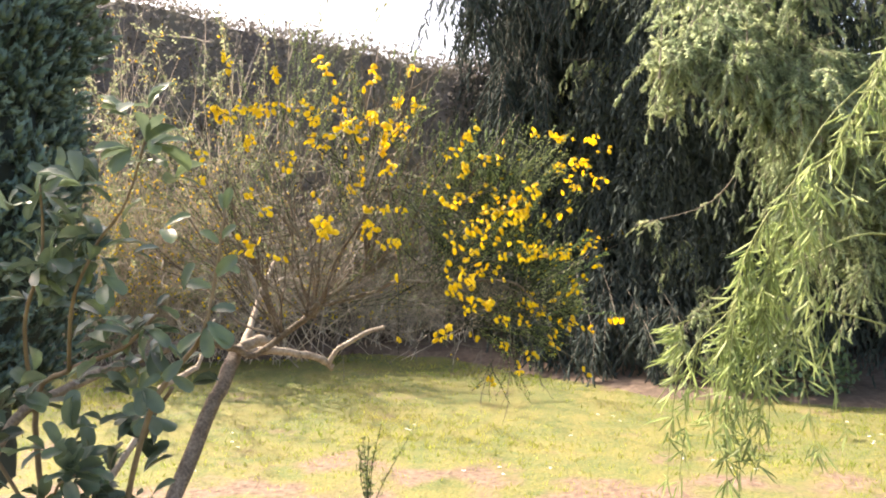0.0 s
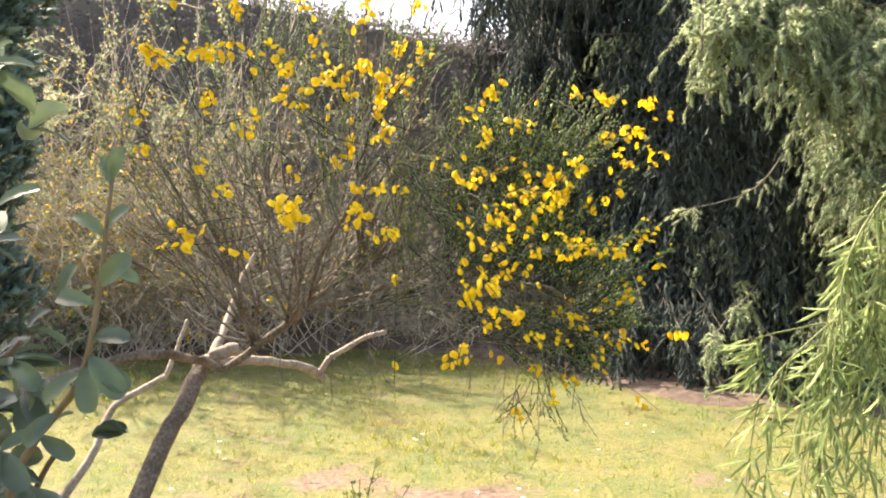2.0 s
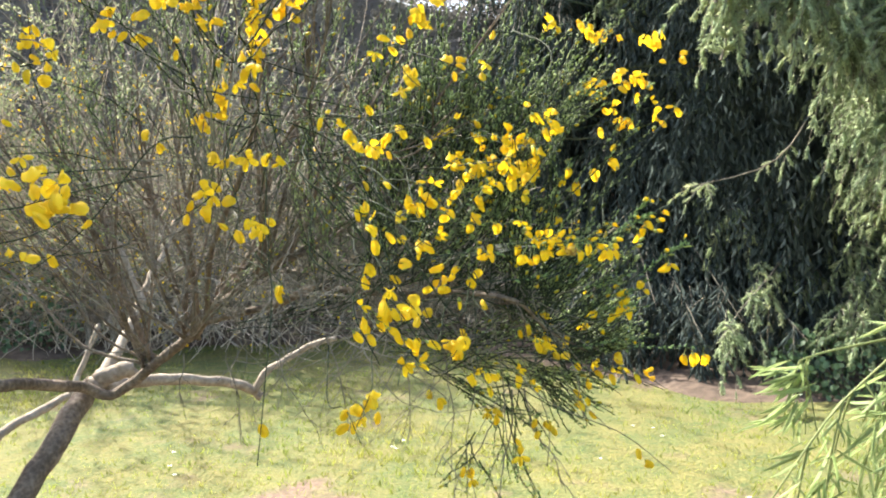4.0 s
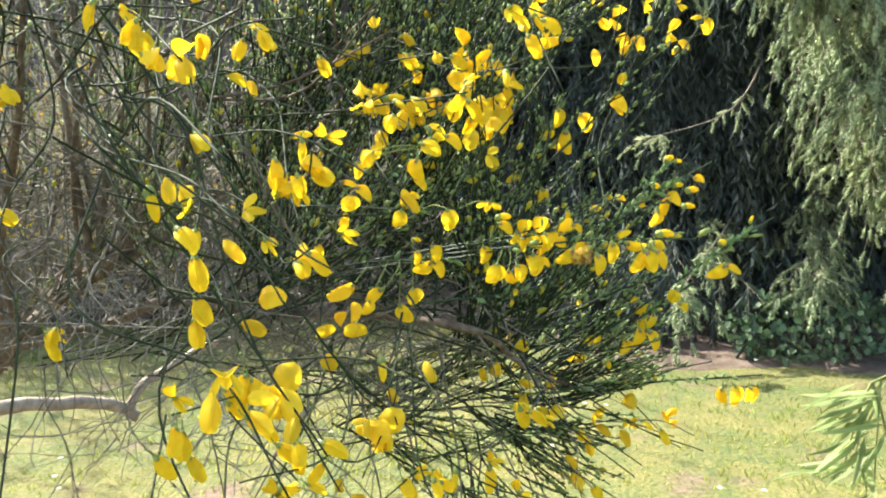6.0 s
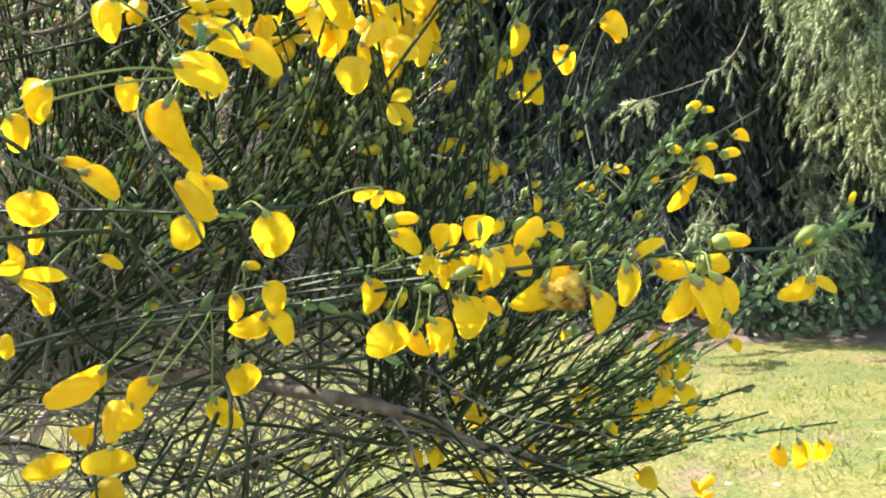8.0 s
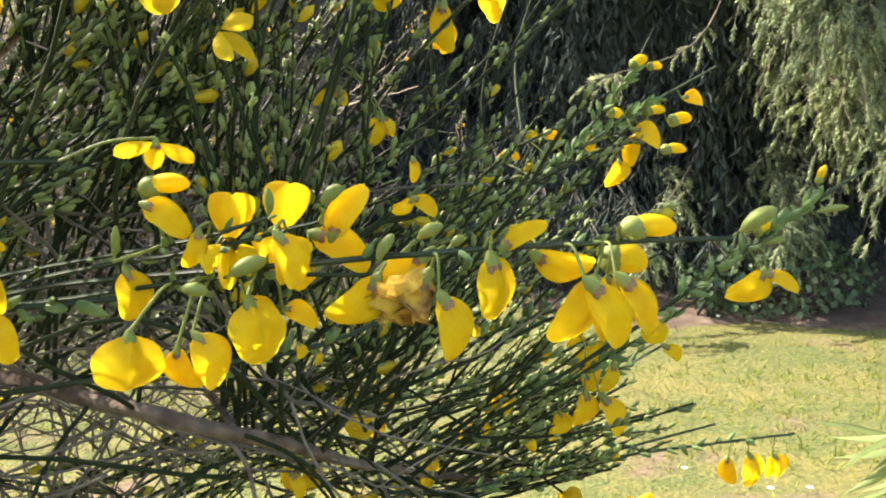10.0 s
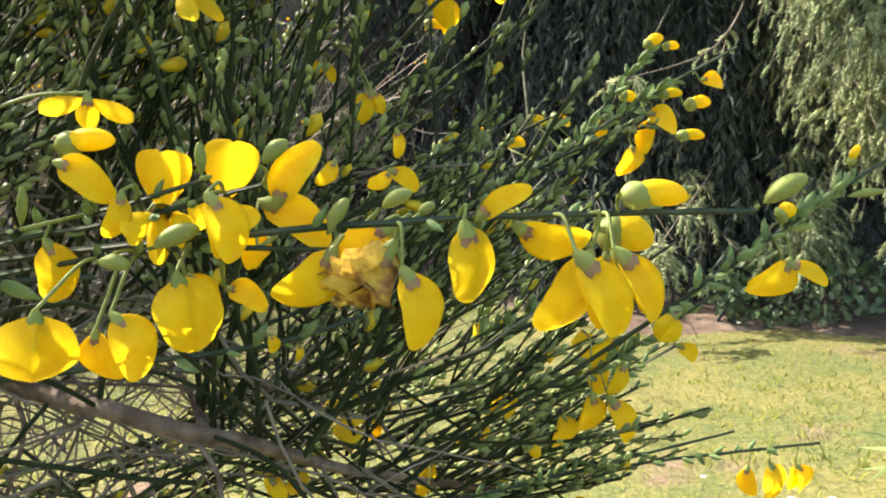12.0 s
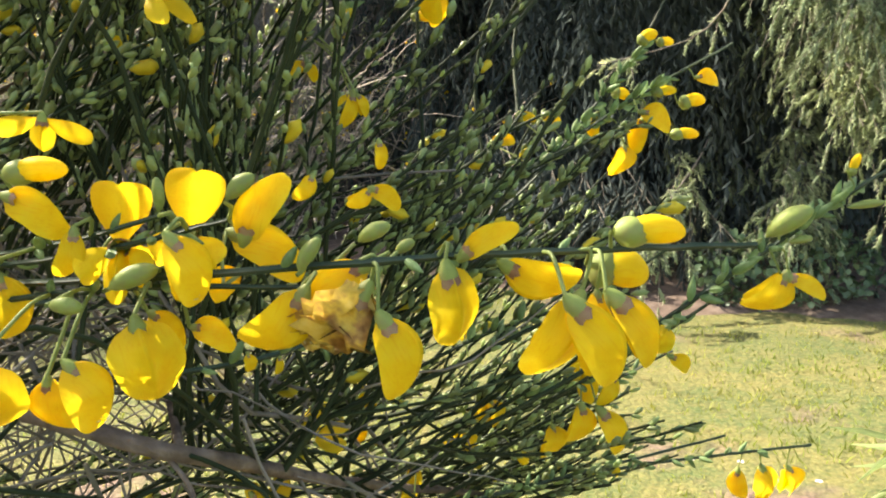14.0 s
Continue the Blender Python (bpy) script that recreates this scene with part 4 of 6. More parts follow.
for k, (pts, r, leafy, bare) in enumerate(NEAR_SHOOTS):
    part("flowering_shoot", at_broom(ribbed_shoot(pts, r, k)), broom)
    line = spline(pts, 80)
    near_lines.append(line)
    for j in range(int(leafy * 0.75)):
        i = min(78, int(80 * (bare + (1 - bare) * (j + rng.random()) / leafy)))
        tan = unit(line[i + 1] - line[i - 1])
        out = unit(np.cross(tan, rng.normal(size=3)))
        X = Vector(unit(tan + out * rng.uniform(0.5, 1.7) + np.array([0, 0, 0.2])))
        Y = Vector((0.2, -1, 0.4)).cross(X).normalized()
        ob = part("leaf", NEAR_LEAF[j % 5 == 0], broom)
        size = rng.uniform(0.0055, 0.0105) * (0.62 if k < 4 else 1.0)
        ob.matrix_local = Matrix.Translation(Vector(line[i]) - broom.location) @ Matrix((X, Y, X.cross(Y))).transposed().to_4x4() @ Matrix.Diagonal((size, size * 0.95, size * 0.85, 1))
# brown twigs that leave the limb below the flowers
for k, (pts, r) in enumerate((([(0.13, 2.315, 1.133), (0.139, 2.31, 1.122), (0.144, 2.30, 1.109), (0.15, 2.30, 1.08)], 0.0011), ([(0.131, 2.33, 1.129), (0.109, 2.40, 1.118), (0.083, 2.46, 1.116), (0.03, 2.52, 1.14)], 0.0020),
                              ([(0.047, 2.36, 1.138), (0.059, 2.34, 1.128), (0.054, 2.33, 1.105), (0.03, 2.33, 1.05)], 0.0012), ([(0.06, 2.355, 1.139), (0.03, 2.33, 1.17), (-0.03, 2.30, 1.23), (-0.06, 2.28, 1.30)], 0.0014))):
    part("twig", at_broom(limb_mesh("twig", pts, r, r * 0.6, M_bark, 16, 8, seed=k)), broom)
near_points = np.vstack(near_lines)

# blossoms: foot x and z, end x and z, y, breadth in millimetres, side of the crease, shape
UPPER = [
    (0.1409, 1.2419, 0.1518, 1.2387, 2.195, 7.4, 1, "fold"), (0.1535, 1.2355, 0.1527, 1.2267, 2.192, 4.9, 1, "fold"),
    (0.1592, 1.2316, 0.1609, 1.2458, 2.200, 12.1, 1, "open"), (0.1711, 1.2323, 0.1734, 1.2441, 2.207, 12.7, 1, "open"),
    (0.1848, 1.2333, 0.1892, 1.2460, 2.190, 7.1, -1, "fold"), (0.1728, 1.2351, 0.1803, 1.2251, 2.184, 8.0, 1, "fold"),
    (0.1788, 1.2304, 0.1942, 1.2258, 2.212, 9.0, 1, "fold"), (0.1371, 1.2551, 0.1355, 1.2456, 2.225, 15.5, 1, "bird"),
    (0.1393, 1.2455, 0.1509, 1.2463, 2.200, 5.0, 1, "bud"), (0.1306, 1.2231, 0.1363, 1.2121, 2.210, 9.9, 1, "fold"),
    (0.1574, 1.2309, 0.1596, 1.2252, 2.202, 8.4, -1, "fold"), (0.1789, 1.2215, 0.1712, 1.2191, 2.215, 6.5, 1, "fold"),
]
LOWER = [
    (0.1383, 1.2134, 0.1365, 1.1993, 2.182, 16.0, 1, "bonnet"), (0.1472, 1.2081, 0.1465, 1.1984, 2.188, 6.7, -1, "fold"),
    (0.1528, 1.2123, 0.1608, 1.2029, 2.184, 9.2, 1, "fold"), (0.1649, 1.2190, 0.1688, 1.2053, 2.186, 13.1, 1, "bonnet"),
    (0.1623, 1.2155, 0.1697, 1.2101, 2.205, 6.4, 1, "fold"), (0.1713, 1.2131, 0.1797, 1.2123, 2.202, 5.8, 1, "fold"),
    (0.1950, 1.2222, 0.1878, 1.2092, 2.192, 9.8, -1, "fold"), (0.2069, 1.2259, 0.1927, 1.2210, 2.196, 7.3, 1, "fold"),
    (0.2071, 1.2235, 0.1985, 1.2089, 2.188, 11.9, -1, "wither"), (0.2099, 1.2195, 0.2167, 1.2064, 2.182, 8.7, 1, "fold"),
    (0.2221, 1.2274, 0.2246, 1.2118, 2.186, 10.5, 1, "bonnet"), (0.2251, 1.2296, 0.2333, 1.2373, 2.186, 4.5, 1, "fold"),
]
TIP = [
    (0.2340, 1.2260, 0.2465, 1.2190, 2.194, 7.9, -1, "fold"), (0.2477, 1.2195, 0.2397, 1.2043, 2.190, 11.9, -1, "bonnet"),
    (0.2443, 1.2216, 0.2559, 1.2089, 2.180, 8.6, 1, "fold"), (0.2527, 1.2215, 0.2641, 1.2098, 2.184, 6.9, 1, "fold"),
    (0.2530, 1.2189, 0.2544, 1.2104, 2.196, 7.0, 1, "fold"), (0.2552, 1.2325, 0.2686, 1.2321, 2.190, 5.9, 1, "bud"),
    (0.2527, 1.2237, 0.2646, 1.2213, 2.200, 8.3, 1, "bud"), (0.3546, 1.1885, 0.3480, 1.1730, 2.322, 12.7, -1, "fold"),
    (0.3547, 1.1876, 0.3704, 1.1831, 2.322, 6.1, 1, "fold"), (0.2891, 1.2285, 0.2977, 1.2347, 2.200, 5.8, 1, "greenbud"),
    (0.3485, 1.2061, 0.3551, 1.2097, 2.320, 6.4, 1, "bud"), (0.3539, 1.2009, 0.3628, 1.2023, 2.320, 3.9, 1, "greenbud"),
    (0.3746, 1.2129, 0.3887, 1.2146, 2.320, 3.9, 1, "greenbud"), (0.3775, 1.2241, 0.3804, 1.2315, 2.325, 3.5, 1, "bud"),
]
GREEN = [
    (0.1499, 1.2229, 0.1561, 1.2226, 2.186, 4.2, 1, "greenbud"), (0.1607, 1.2257, 0.1698, 1.2294, 2.186, 5.1, 1, "greenbud"),
    (0.1953, 1.2284, 0.1991, 1.2346, 2.183, 3.7, 1, "greenbud"), (0.2054, 1.2302, 0.2118, 1.2336, 2.200, 4.3, 1, "greenbud"),
    (0.1711, 1.2396, 0.1713, 1.2459, 2.185, 2.8, 1, "greenbud"), (0.1830, 1.2414, 0.1878, 1.2458, 2.186, 4.3, 1, "greenbud"),
    (0.2128, 1.2297, 0.2163, 1.2321, 2.190, 3.0, 1, "greenbud"), (0.1340, 1.2302, 0.1355, 1.2380, 2.190, 2.6, 1, "greenbud"),
]
BELOW = [
    (0.2929, 1.1188, 0.2956, 1.1019, 2.375, 11.4, 1, "fold"), (0.2999, 1.1182, 0.3134, 1.1026, 2.370, 10.8, 1, "fold"),
    (0.2821, 1.1051, 0.2853, 1.0926, 2.385, 11.7, 1, "fold"), (0.3052, 1.1345, 0.3034, 1.1202, 2.370, 7.1, 1, "fold"),
    (0.3264, 1.1453, 0.3368, 1.1418, 2.360, 7.0, 1, "fold"), (0.3250, 1.1578, 0.3179, 1.1486, 2.360, 12.2, 1, "bonnet"),
    (0.3047, 1.1432, 0.2929, 1.1304, 2.380, 10.3, -1, "fold"), (0.2852, 1.1535, 0.2862, 1.1469, 2.360, 8.2, 1, "fold"),
    (0.3022, 1.1294, 0.2943, 1.1159, 2.390, 9.6, 1, "fold"), (0.2580, 1.1027, 0.2521, 1.0902, 2.424, 10.5, -1, "fold"),
    (0.2581, 1.1042, 0.2655, 1.0936, 2.420, 9.2, 1, "fold"), (0.2476, 1.0799, 0.2401, 1.0682, 2.439, 9.7, -1, "fold"),
    (0.2478, 1.0816, 0.2537, 1.0725, 2.435, 7.8, 1, "fold"),
]
FOOT = [
    (0.4212, 1.0188, 0.4168, 1.0022, 2.500, 12.4, -1, "fold"), (0.4340, 1.0220, 0.4394, 1.0005, 2.495, 20.2, 1, "bonnet"),
    (0.4531, 1.0187, 0.4642, 1.0036, 2.500, 13.9, 1, "fold"), (0.1503, 1.0925, 0.1574, 1.0827, 2.360, 7.2, 1, "fold"),
    (0.2196, 1.0642, 0.2195, 1.0395, 2.440, 9.1, 1, "fold"), (0.2709, 1.0738, 0.2783, 1.0640, 2.430, 6.6, 1, "bud"),
    (0.3276, 1.0513, 0.3315, 1.0454, 2.450, 5.1, 1, "bud"), (0.1965, 1.0801, 0.1920, 1.0696, 2.500, 11.5, 1, "fold"),
    (0.1918, 1.0625, 0.1891, 1.0459, 2.500, 7.5, 1, "fold"), (0.1715, 1.0508, 0.1788, 1.0457, 2.500, 8.8, 1, "fold"),
    (0.2477, 1.1334, 0.2506, 1.1270, 2.450, 5.4, 1, "fold"), (0.1639, 1.1738, 0.1667, 1.1687, 2.300, 4.6, 1, "fold"),
    (0.1669, 1.1554, 0.1675, 1.1482, 2.350, 3.2, 1, "fold"), (0.2775, 1.1328, 0.2815, 1.1287, 2.400, 6.0, 1, "fold"),
]
BEHIND = [
    (0.2426, 1.3073, 0.2455, 1.2893, 2.525, 9.9, 1, "fold"), (0.2278, 1.2942, 0.2403, 1.2927, 2.525, 5.9, 1, "bud"),
    (0.0937, 1.2787, 0.0878, 1.2673, 2.456, 9.9, -1, "fold"), (0.0948, 1.2781, 0.1072, 1.2729, 2.456, 4.5, 1, "fold"),
    (0.1794, 1.2672, 0.1664, 1.2641, 2.400, 5.4, 1, "fold"), (0.1788, 1.2668, 0.1841, 1.2623, 2.400, 4.9, 1, "fold"),
    (0.1987, 1.2555, 0.1970, 1.2416, 2.374, 6.0, 1, "fold"), (0.2003, 1.2547, 0.2057, 1.2474, 2.374, 4.2, 1, "fold"),
    (0.1975, 1.2546, 0.1918, 1.2519, 2.374, 2.4, 1, "fold"), (0.2091, 1.2421, 0.2114, 1.2339, 2.300, 4.1, 1, "fold"),
    (0.1898, 1.2342, 0.1870, 1.2263, 2.280, 5.2, -1, "fold"), (0.2071, 1.2327, 0.2157, 1.2299, 2.260, 5.4, 1, "fold"),
    (0.2068, 1.2323, 0.2024, 1.2264, 2.260, 4.2, -1, "fold"),
]
SIDE = [
    (0.3452, 1.2764, 0.3544, 1.2816, 2.480, 6.8, 1, "bud"), (0.3552, 1.2762, 0.3639, 1.2760, 2.480, 5.0, 1, "bud"),
    (0.3752, 1.2576, 0.3870, 1.2597, 2.475, 8.7, 1, "fold"), (0.3527, 1.2503, 0.3651, 1.2512, 2.476, 5.6, 1, "bud"),
    (0.3672, 1.2445, 0.3806, 1.2460, 2.476, 7.5, 1, "bud"), (0.3448, 1.2403, 0.3609, 1.2387, 2.470, 12.4, 1, "fold"),
    (0.3633, 1.2281, 0.3784, 1.2277, 2.476, 6.3, 1, "bud"), (0.3486, 1.2364, 0.3394, 1.2218, 2.478, 10.7, 1, "fold"),
    (0.3376, 1.2220, 0.3385, 1.2077, 2.476, 12.7, 1, "fold"), (0.3246, 1.2385, 0.3195, 1.2286, 2.490, 9.0, 1, "fold"),
    (0.2958, 1.2374, 0.3054, 1.2396, 2.490, 7.0, 1, "fold"), (0.2818, 1.2390, 0.2926, 1.2368, 2.490, 5.8, 1, "bud"),
    (0.2683, 1.2249, 0.2798, 1.2297, 2.490, 7.6, 1, "fold"), (0.3320, 1.2508, 0.3414, 1.2482, 2.480, 6.3, 1, "bud"),
]
BESIDE = [
    (0.1023, 1.2546, 0.1065, 1.2414, 2.165, 13.1, 1, "bonnet"), (0.0755, 1.2619, 0.0821, 1.2651, 2.200, 5.9, 1, "fold"),
    (0.0723, 1.2536, 0.0781, 1.2642, 2.200, 10.3, -1, "fold"), (0.0700, 1.2520, 0.0678, 1.2400, 2.198, 11.8, 1, "bonnet"),
    (0.0852, 1.3006, 0.0984, 1.2954, 2.141, 10.8, 1, "bonnet"), (0.0826, 1.2907, 0.0787, 1.2773, 2.141, 10.9, -1, "fold"),
    (0.0802, 1.2782, 0.0897, 1.2729, 2.145, 5.5, 1, "fold"), (0.0891, 1.3110, 0.1025, 1.3056, 2.155, 10.8, 1, "bonnet"),
    (0.1017, 1.3053, 0.1137, 1.3009, 2.155, 7.9, 1, "fold"), (0.0923, 1.2235, 0.1005, 1.2158, 2.211, 9.7, 1, "fold"),
    (0.0911, 1.2119, 0.0821, 1.2014, 2.212, 9.8, -1, "fold"), (0.0928, 1.2115, 0.1028, 1.2045, 2.212, 8.5, 1, "fold"),
    (0.0806, 1.2206, 0.0833, 1.2113, 2.210, 5.9, 1, "fold"), (0.0771, 1.1901, 0.0804, 1.1779, 2.219, 14.4, 1, "bonnet"),
    (0.0668, 1.1777, 0.0729, 1.1633, 2.219, 13.1, -1, "bonnet"),
]
ABOVE = [
    (0.2047, 1.3132, 0.2026, 1.3010, 2.371, 13.8, 1, "bonnet"), (0.2344, 1.3103, 0.2299, 1.2874, 2.451, 12.5, -1, "fold"),
    (0.2699, 1.3292, 0.2827, 1.3126, 2.560, 20.3, 1, "bonnet"), (0.2898, 1.3422, 0.3099, 1.3397, 2.499, 15.3, 1, "gape"),
    (0.2110, 1.3295, 0.2166, 1.3143, 2.362, 11.0, 1, "fold"), (0.1109, 1.3351, 0.1162, 1.3196, 2.300, 15.5, 1, "bonnet"),
    (0.1344, 1.3299, 0.1460, 1.3167, 2.320, 17.0, 1, "bonnet"), (0.1524, 1.3299, 0.1659, 1.3137, 2.340, 14.5, 1, "fold"),
    (0.1288, 1.3212, 0.1321, 1.3069, 2.340, 8.7, 1, "fold"), (0.1454, 1.3176, 0.1459, 1.3040, 2.400, 7.9, 1, "fold"),
    (0.0875, 1.2780, 0.1016, 1.2824, 2.420, 10.3, 1, "fold"), (0.0336, 1.1984, 0.0244, 1.1894, 2.200, 8.8, -1, "fold"),
    (0.0555, 1.1958, 0.0418, 1.1884, 2.190, 8.6, 1, "fold"), (0.0456, 1.1871, 0.0465, 1.1771, 2.190, 9.0, 1, "fold"),
]
OUTER = [
    (0.0359, 1.1709, 0.0335, 1.1589, 2.190, 18.3, 1, "bonnet"), (0.0119, 1.1699, 0.0136, 1.1598, 2.190, 15.8, 1, "bonnet"),
    (0.0377, 1.2668, 0.0371, 1.2562, 2.150, 13.6, 1, "bonnet"), (0.0327, 1.2546, 0.0342, 1.2470, 2.160, 4.3, 1, "fold"),
    (0.0378, 1.2697, 0.0503, 1.2651, 2.190, 8.2, 1, "fold"), (0.0267, 1.2736, 0.0392, 1.2719, 2.200, 4.3, 1, "fold"),
    (0.0045, 1.2266, 0.0105, 1.2159, 2.220, 7.2, 1, "fold"), (0.0544, 1.2957, 0.0468, 1.2880, 2.130, 11.7, 1, "bonnet"),
    (0.0432, 1.2881, 0.0482, 1.2812, 2.130, 7.3, 1, "fold"), (0.0512, 1.3004, 0.0571, 1.2924, 2.200, 8.4, 1, "fold"),
    (0.0673, 1.3194, 0.0630, 1.3094, 2.150, 11.1, 1, "bonnet"), (-0.0020, 1.2114, 0.0035, 1.2078, 2.200, 6.7, 1, "fold"),
    (0.0178, 1.2317, 0.0280, 1.2294, 2.250, 4.6, 1, "fold"), (0.0766, 1.2245, 0.0841, 1.2235, 2.250, 4.2, 1, "bud"),
]
for bx, bz, ex, ez, y, broad, ridge, style in UPPER + LOWER + TIP + GREEN + BELOW + FOOT + BEHIND + SIDE + BESIDE + ABOVE + OUTER:
    along = Vector((ex - bx, 0, ez - bz))
    size = along.length
    across = Vector((-along.z, 0, along.x)).normalized()
    across = (across if across.z + 0.35 * across.x > 0 else -across) * ridge
    tilt = radians({"bonnet": 66, "wither": 40, "bird": 75}.get(style, rng.uniform(8, 34)))
    up = across * math.cos(tilt) + Vector((0, -1, 0)) * math.sin(tilt)
    if style == "open":
        along, up = Vector((0.10, -0.8, -0.25)), along
    else:
        along.y = size * rng.uniform(-0.18, 0.12)
    if style == "fold" and rng.random() < 0.15:
        style = "gape"
    flower(broom, (bx, y, bz), along, up, size, style, True, min(1.6, broad / 1000 / size), near_points)

# ---- the other blossoms, in clusters at the ends of shoots: x, y, z, how many ----
CROWN_CLUSTERS = [
    (0.0, 2.25, 1.54, 6), (-0.03, 2.2, 1.49, 3), (-0.01, 2.2, 1.45, 4), (0.04, 2.3, 1.47, 3), (0.09, 2.4, 1.51, 2), (0.23, 2.5, 1.57, 4),
    (0.28, 2.55, 1.56, 7), (0.37, 2.6, 1.56, 5), (0.42, 2.6, 1.52, 3), (0.28, 2.5, 1.47, 6), (0.36, 2.55, 1.48, 5), (-0.2, 2.12, 1.45, 4),
]
HANGING_CLUSTERS = [
    (-0.07, 2.08, 1.02, 4), (-0.05, 2.1, 1.04, 3), (0.18, 2.38, 0.92, 5), (0.07, 2.35, 0.86, 2), (-0.18, 2.05, 1.03, 1), (0.33, 2.38, 0.89, 2),
    (0.1, 2.33, 0.96, 3), (0.24, 2.4, 0.96, 3), (0.14, 2.36, 0.89, 2), (0.29, 2.42, 1.0, 3), (0.02, 2.3, 0.99, 2),
]
TOP_CLUSTERS = [
    (0.354, 2.55, 1.452, 1), (0.298, 2.5, 1.424, 1), (0.323, 2.5, 1.424, 1), (0.397, 2.55, 1.422, 2), (0.164, 2.2, 1.397, 4), (-0.037, 2.1, 1.394, 1),
    (0.046, 2.35, 1.393, 1), (-0.105, 2.12, 1.382, 2), (0.015, 2.3, 1.382, 1), (-0.02, 2.15, 1.378, 2), (0.078, 2.35, 1.376, 3), (0.171, 2.35, 1.374, 1),
    (0.173, 2.21, 1.373, 2), (0.11, 2.3, 1.37, 1), (0.147, 2.3, 1.364, 2), (0.294, 2.45, 1.364, 1), (0.123, 2.28, 1.363, 4), (-0.061, 2.05, 1.362, 6),
    (-0.061, 2.27, 1.358, 1), (0.055, 2.3, 1.344, 1), (-0.169, 2.1, 1.341, 3), (0.043, 2.25, 1.338, 3),
]
UPPER_BAND_CLUSTERS = [
    (0.078, 2.25, 1.335, 2), (0.119, 2.22, 1.329, 4), (-0.024, 1.98, 1.308, 1), (0.017, 2.13, 1.298, 3), (-0.06, 2.01, 1.285, 1), (0.002, 2.1, 1.279, 5),
    (-0.055, 2.1, 1.269, 1), (-0.035, 2.03, 1.26, 3), (-0.196, 2.1, 1.257, 2),
]
LOWER_BAND_CLUSTERS = [
    (0.009, 2.09, 1.252, 1), (-0.012, 2.15, 1.249, 1), (-0.181, 2.12, 1.248, 1), (0.018, 2.15, 1.238, 1), (0.006, 2.12, 1.232, 3), (-0.057, 2.1, 1.207, 2),
    (0.06, 2.1, 1.16, 1), (-0.188, 2.2, 1.159, 3), (-0.048, 2.02, 1.15, 4),
]
FOOT_CLUSTERS = [
    (-0.042, 2.12, 1.145, 6), (-0.031, 2.12, 1.124, 2), (0.009, 2.1, 1.112, 4), (0.173, 2.22, 1.085, 3), (-0.008, 2.1, 1.083, 4), (0.035, 2.2, 1.082, 2),
    (0.102, 2.2, 1.063, 1), (0.097, 2.15, 1.057, 2), (0.081, 2.2, 1.05, 2), (0.147, 2.2, 1.049, 2), (0.222, 2.3, 1.041, 1), (0.283, 2.4, 1.027, 1),
    (0.323, 2.4, 1.007, 1), (0.224, 2.3, 1.0, 1),
]
HIGH_CLUSTERS = [
    (-0.52, 2.1, 1.59, 10), (-0.46, 2.1, 1.58, 4), (-0.6, 2.0, 1.57, 7), (-0.57, 2.0, 1.55, 2), (-0.59, 2.15, 1.61, 3), (-0.33, 2.15, 1.61, 4),
    (-0.41, 2.15, 1.58, 5), (-0.34, 2.2, 1.57, 6), (-0.31, 2.2, 1.56, 4), (-0.29, 2.2, 1.54, 4), (-0.26, 2.25, 1.59, 8), (-0.22, 2.2, 1.55, 10),
    (-0.18, 2.25, 1.57, 8), (-0.19, 2.3, 1.64, 6), (-0.14, 2.3, 1.62, 4), (-0.4, 2.2, 1.52, 5), (-0.34, 2.2, 1.51, 3), (-0.46, 2.1, 1.45, 4),
    (-0.23, 2.25, 1.51, 5), (-0.33, 2.3, 1.4, 4), (-0.3, 2.3, 1.44, 5), (-0.27, 2.2, 1.34, 4), (-0.21, 2.15, 1.34, 2),
]
LEFT_CLUSTERS = [
    (-0.32, 1.86, 1.29, 12), (-0.35, 1.86, 1.31, 2), (-0.26, 2.1, 1.29, 7), (-0.22, 2.1, 1.26, 2), (-0.18, 2.08, 1.25, 2), (-0.52, 1.9, 1.26, 2),
    (-0.51, 1.9, 1.24, 5), (-0.38, 2.0, 1.24, 1), (-0.58, 2.2, 1.38, 4), (-0.55, 2.2, 1.34, 2), (-0.5, 2.1, 1.21, 3), (-0.7, 2.2, 1.48, 3),
    (-0.43, 2.4, 1.38, 2), (-0.26, 2.25, 1.7, 8), (-0.38, 2.2, 1.71, 8), (-0.51, 2.2, 1.7, 6), (-0.17, 2.35, 1.73, 6), (-0.64, 2.2, 1.72, 5),
    (-0.63, 2.4, 1.54, 5), (-0.74, 2.3, 1.43, 4),
]
MIDDLE_CLUSTERS = [
    (0.147, 2.38, 1.374, 2), (0.162, 2.36, 1.360, 2), (0.184, 2.40, 1.372, 1), (0.131, 2.34, 1.351, 3), (0.081, 2.46, 1.388, 1), (0.023, 2.40, 1.383, 2),
    (0.050, 2.36, 1.338, 2), (0.038, 2.34, 1.327, 1), (0.046, 2.33, 1.314, 1), (0.076, 2.36, 1.331, 2), (0.094, 2.38, 1.338, 3), (0.168, 2.36, 1.332, 2),
    (0.124, 2.30, 1.321, 2), (0.141, 2.30, 1.315, 3), (0.152, 2.34, 1.328, 2), (0.198, 2.28, 1.387, 1), (0.185, 2.30, 1.404, 1), (0.091, 2.42, 1.383, 1),
    (0.073, 2.50, 1.433, 1), (0.061, 2.42, 1.394, 1), (0.182, 2.40, 1.407, 1), (0.309, 2.55, 1.424, 2), (0.318, 2.55, 1.407, 2), (0.408, 2.60, 1.426, 2),
]
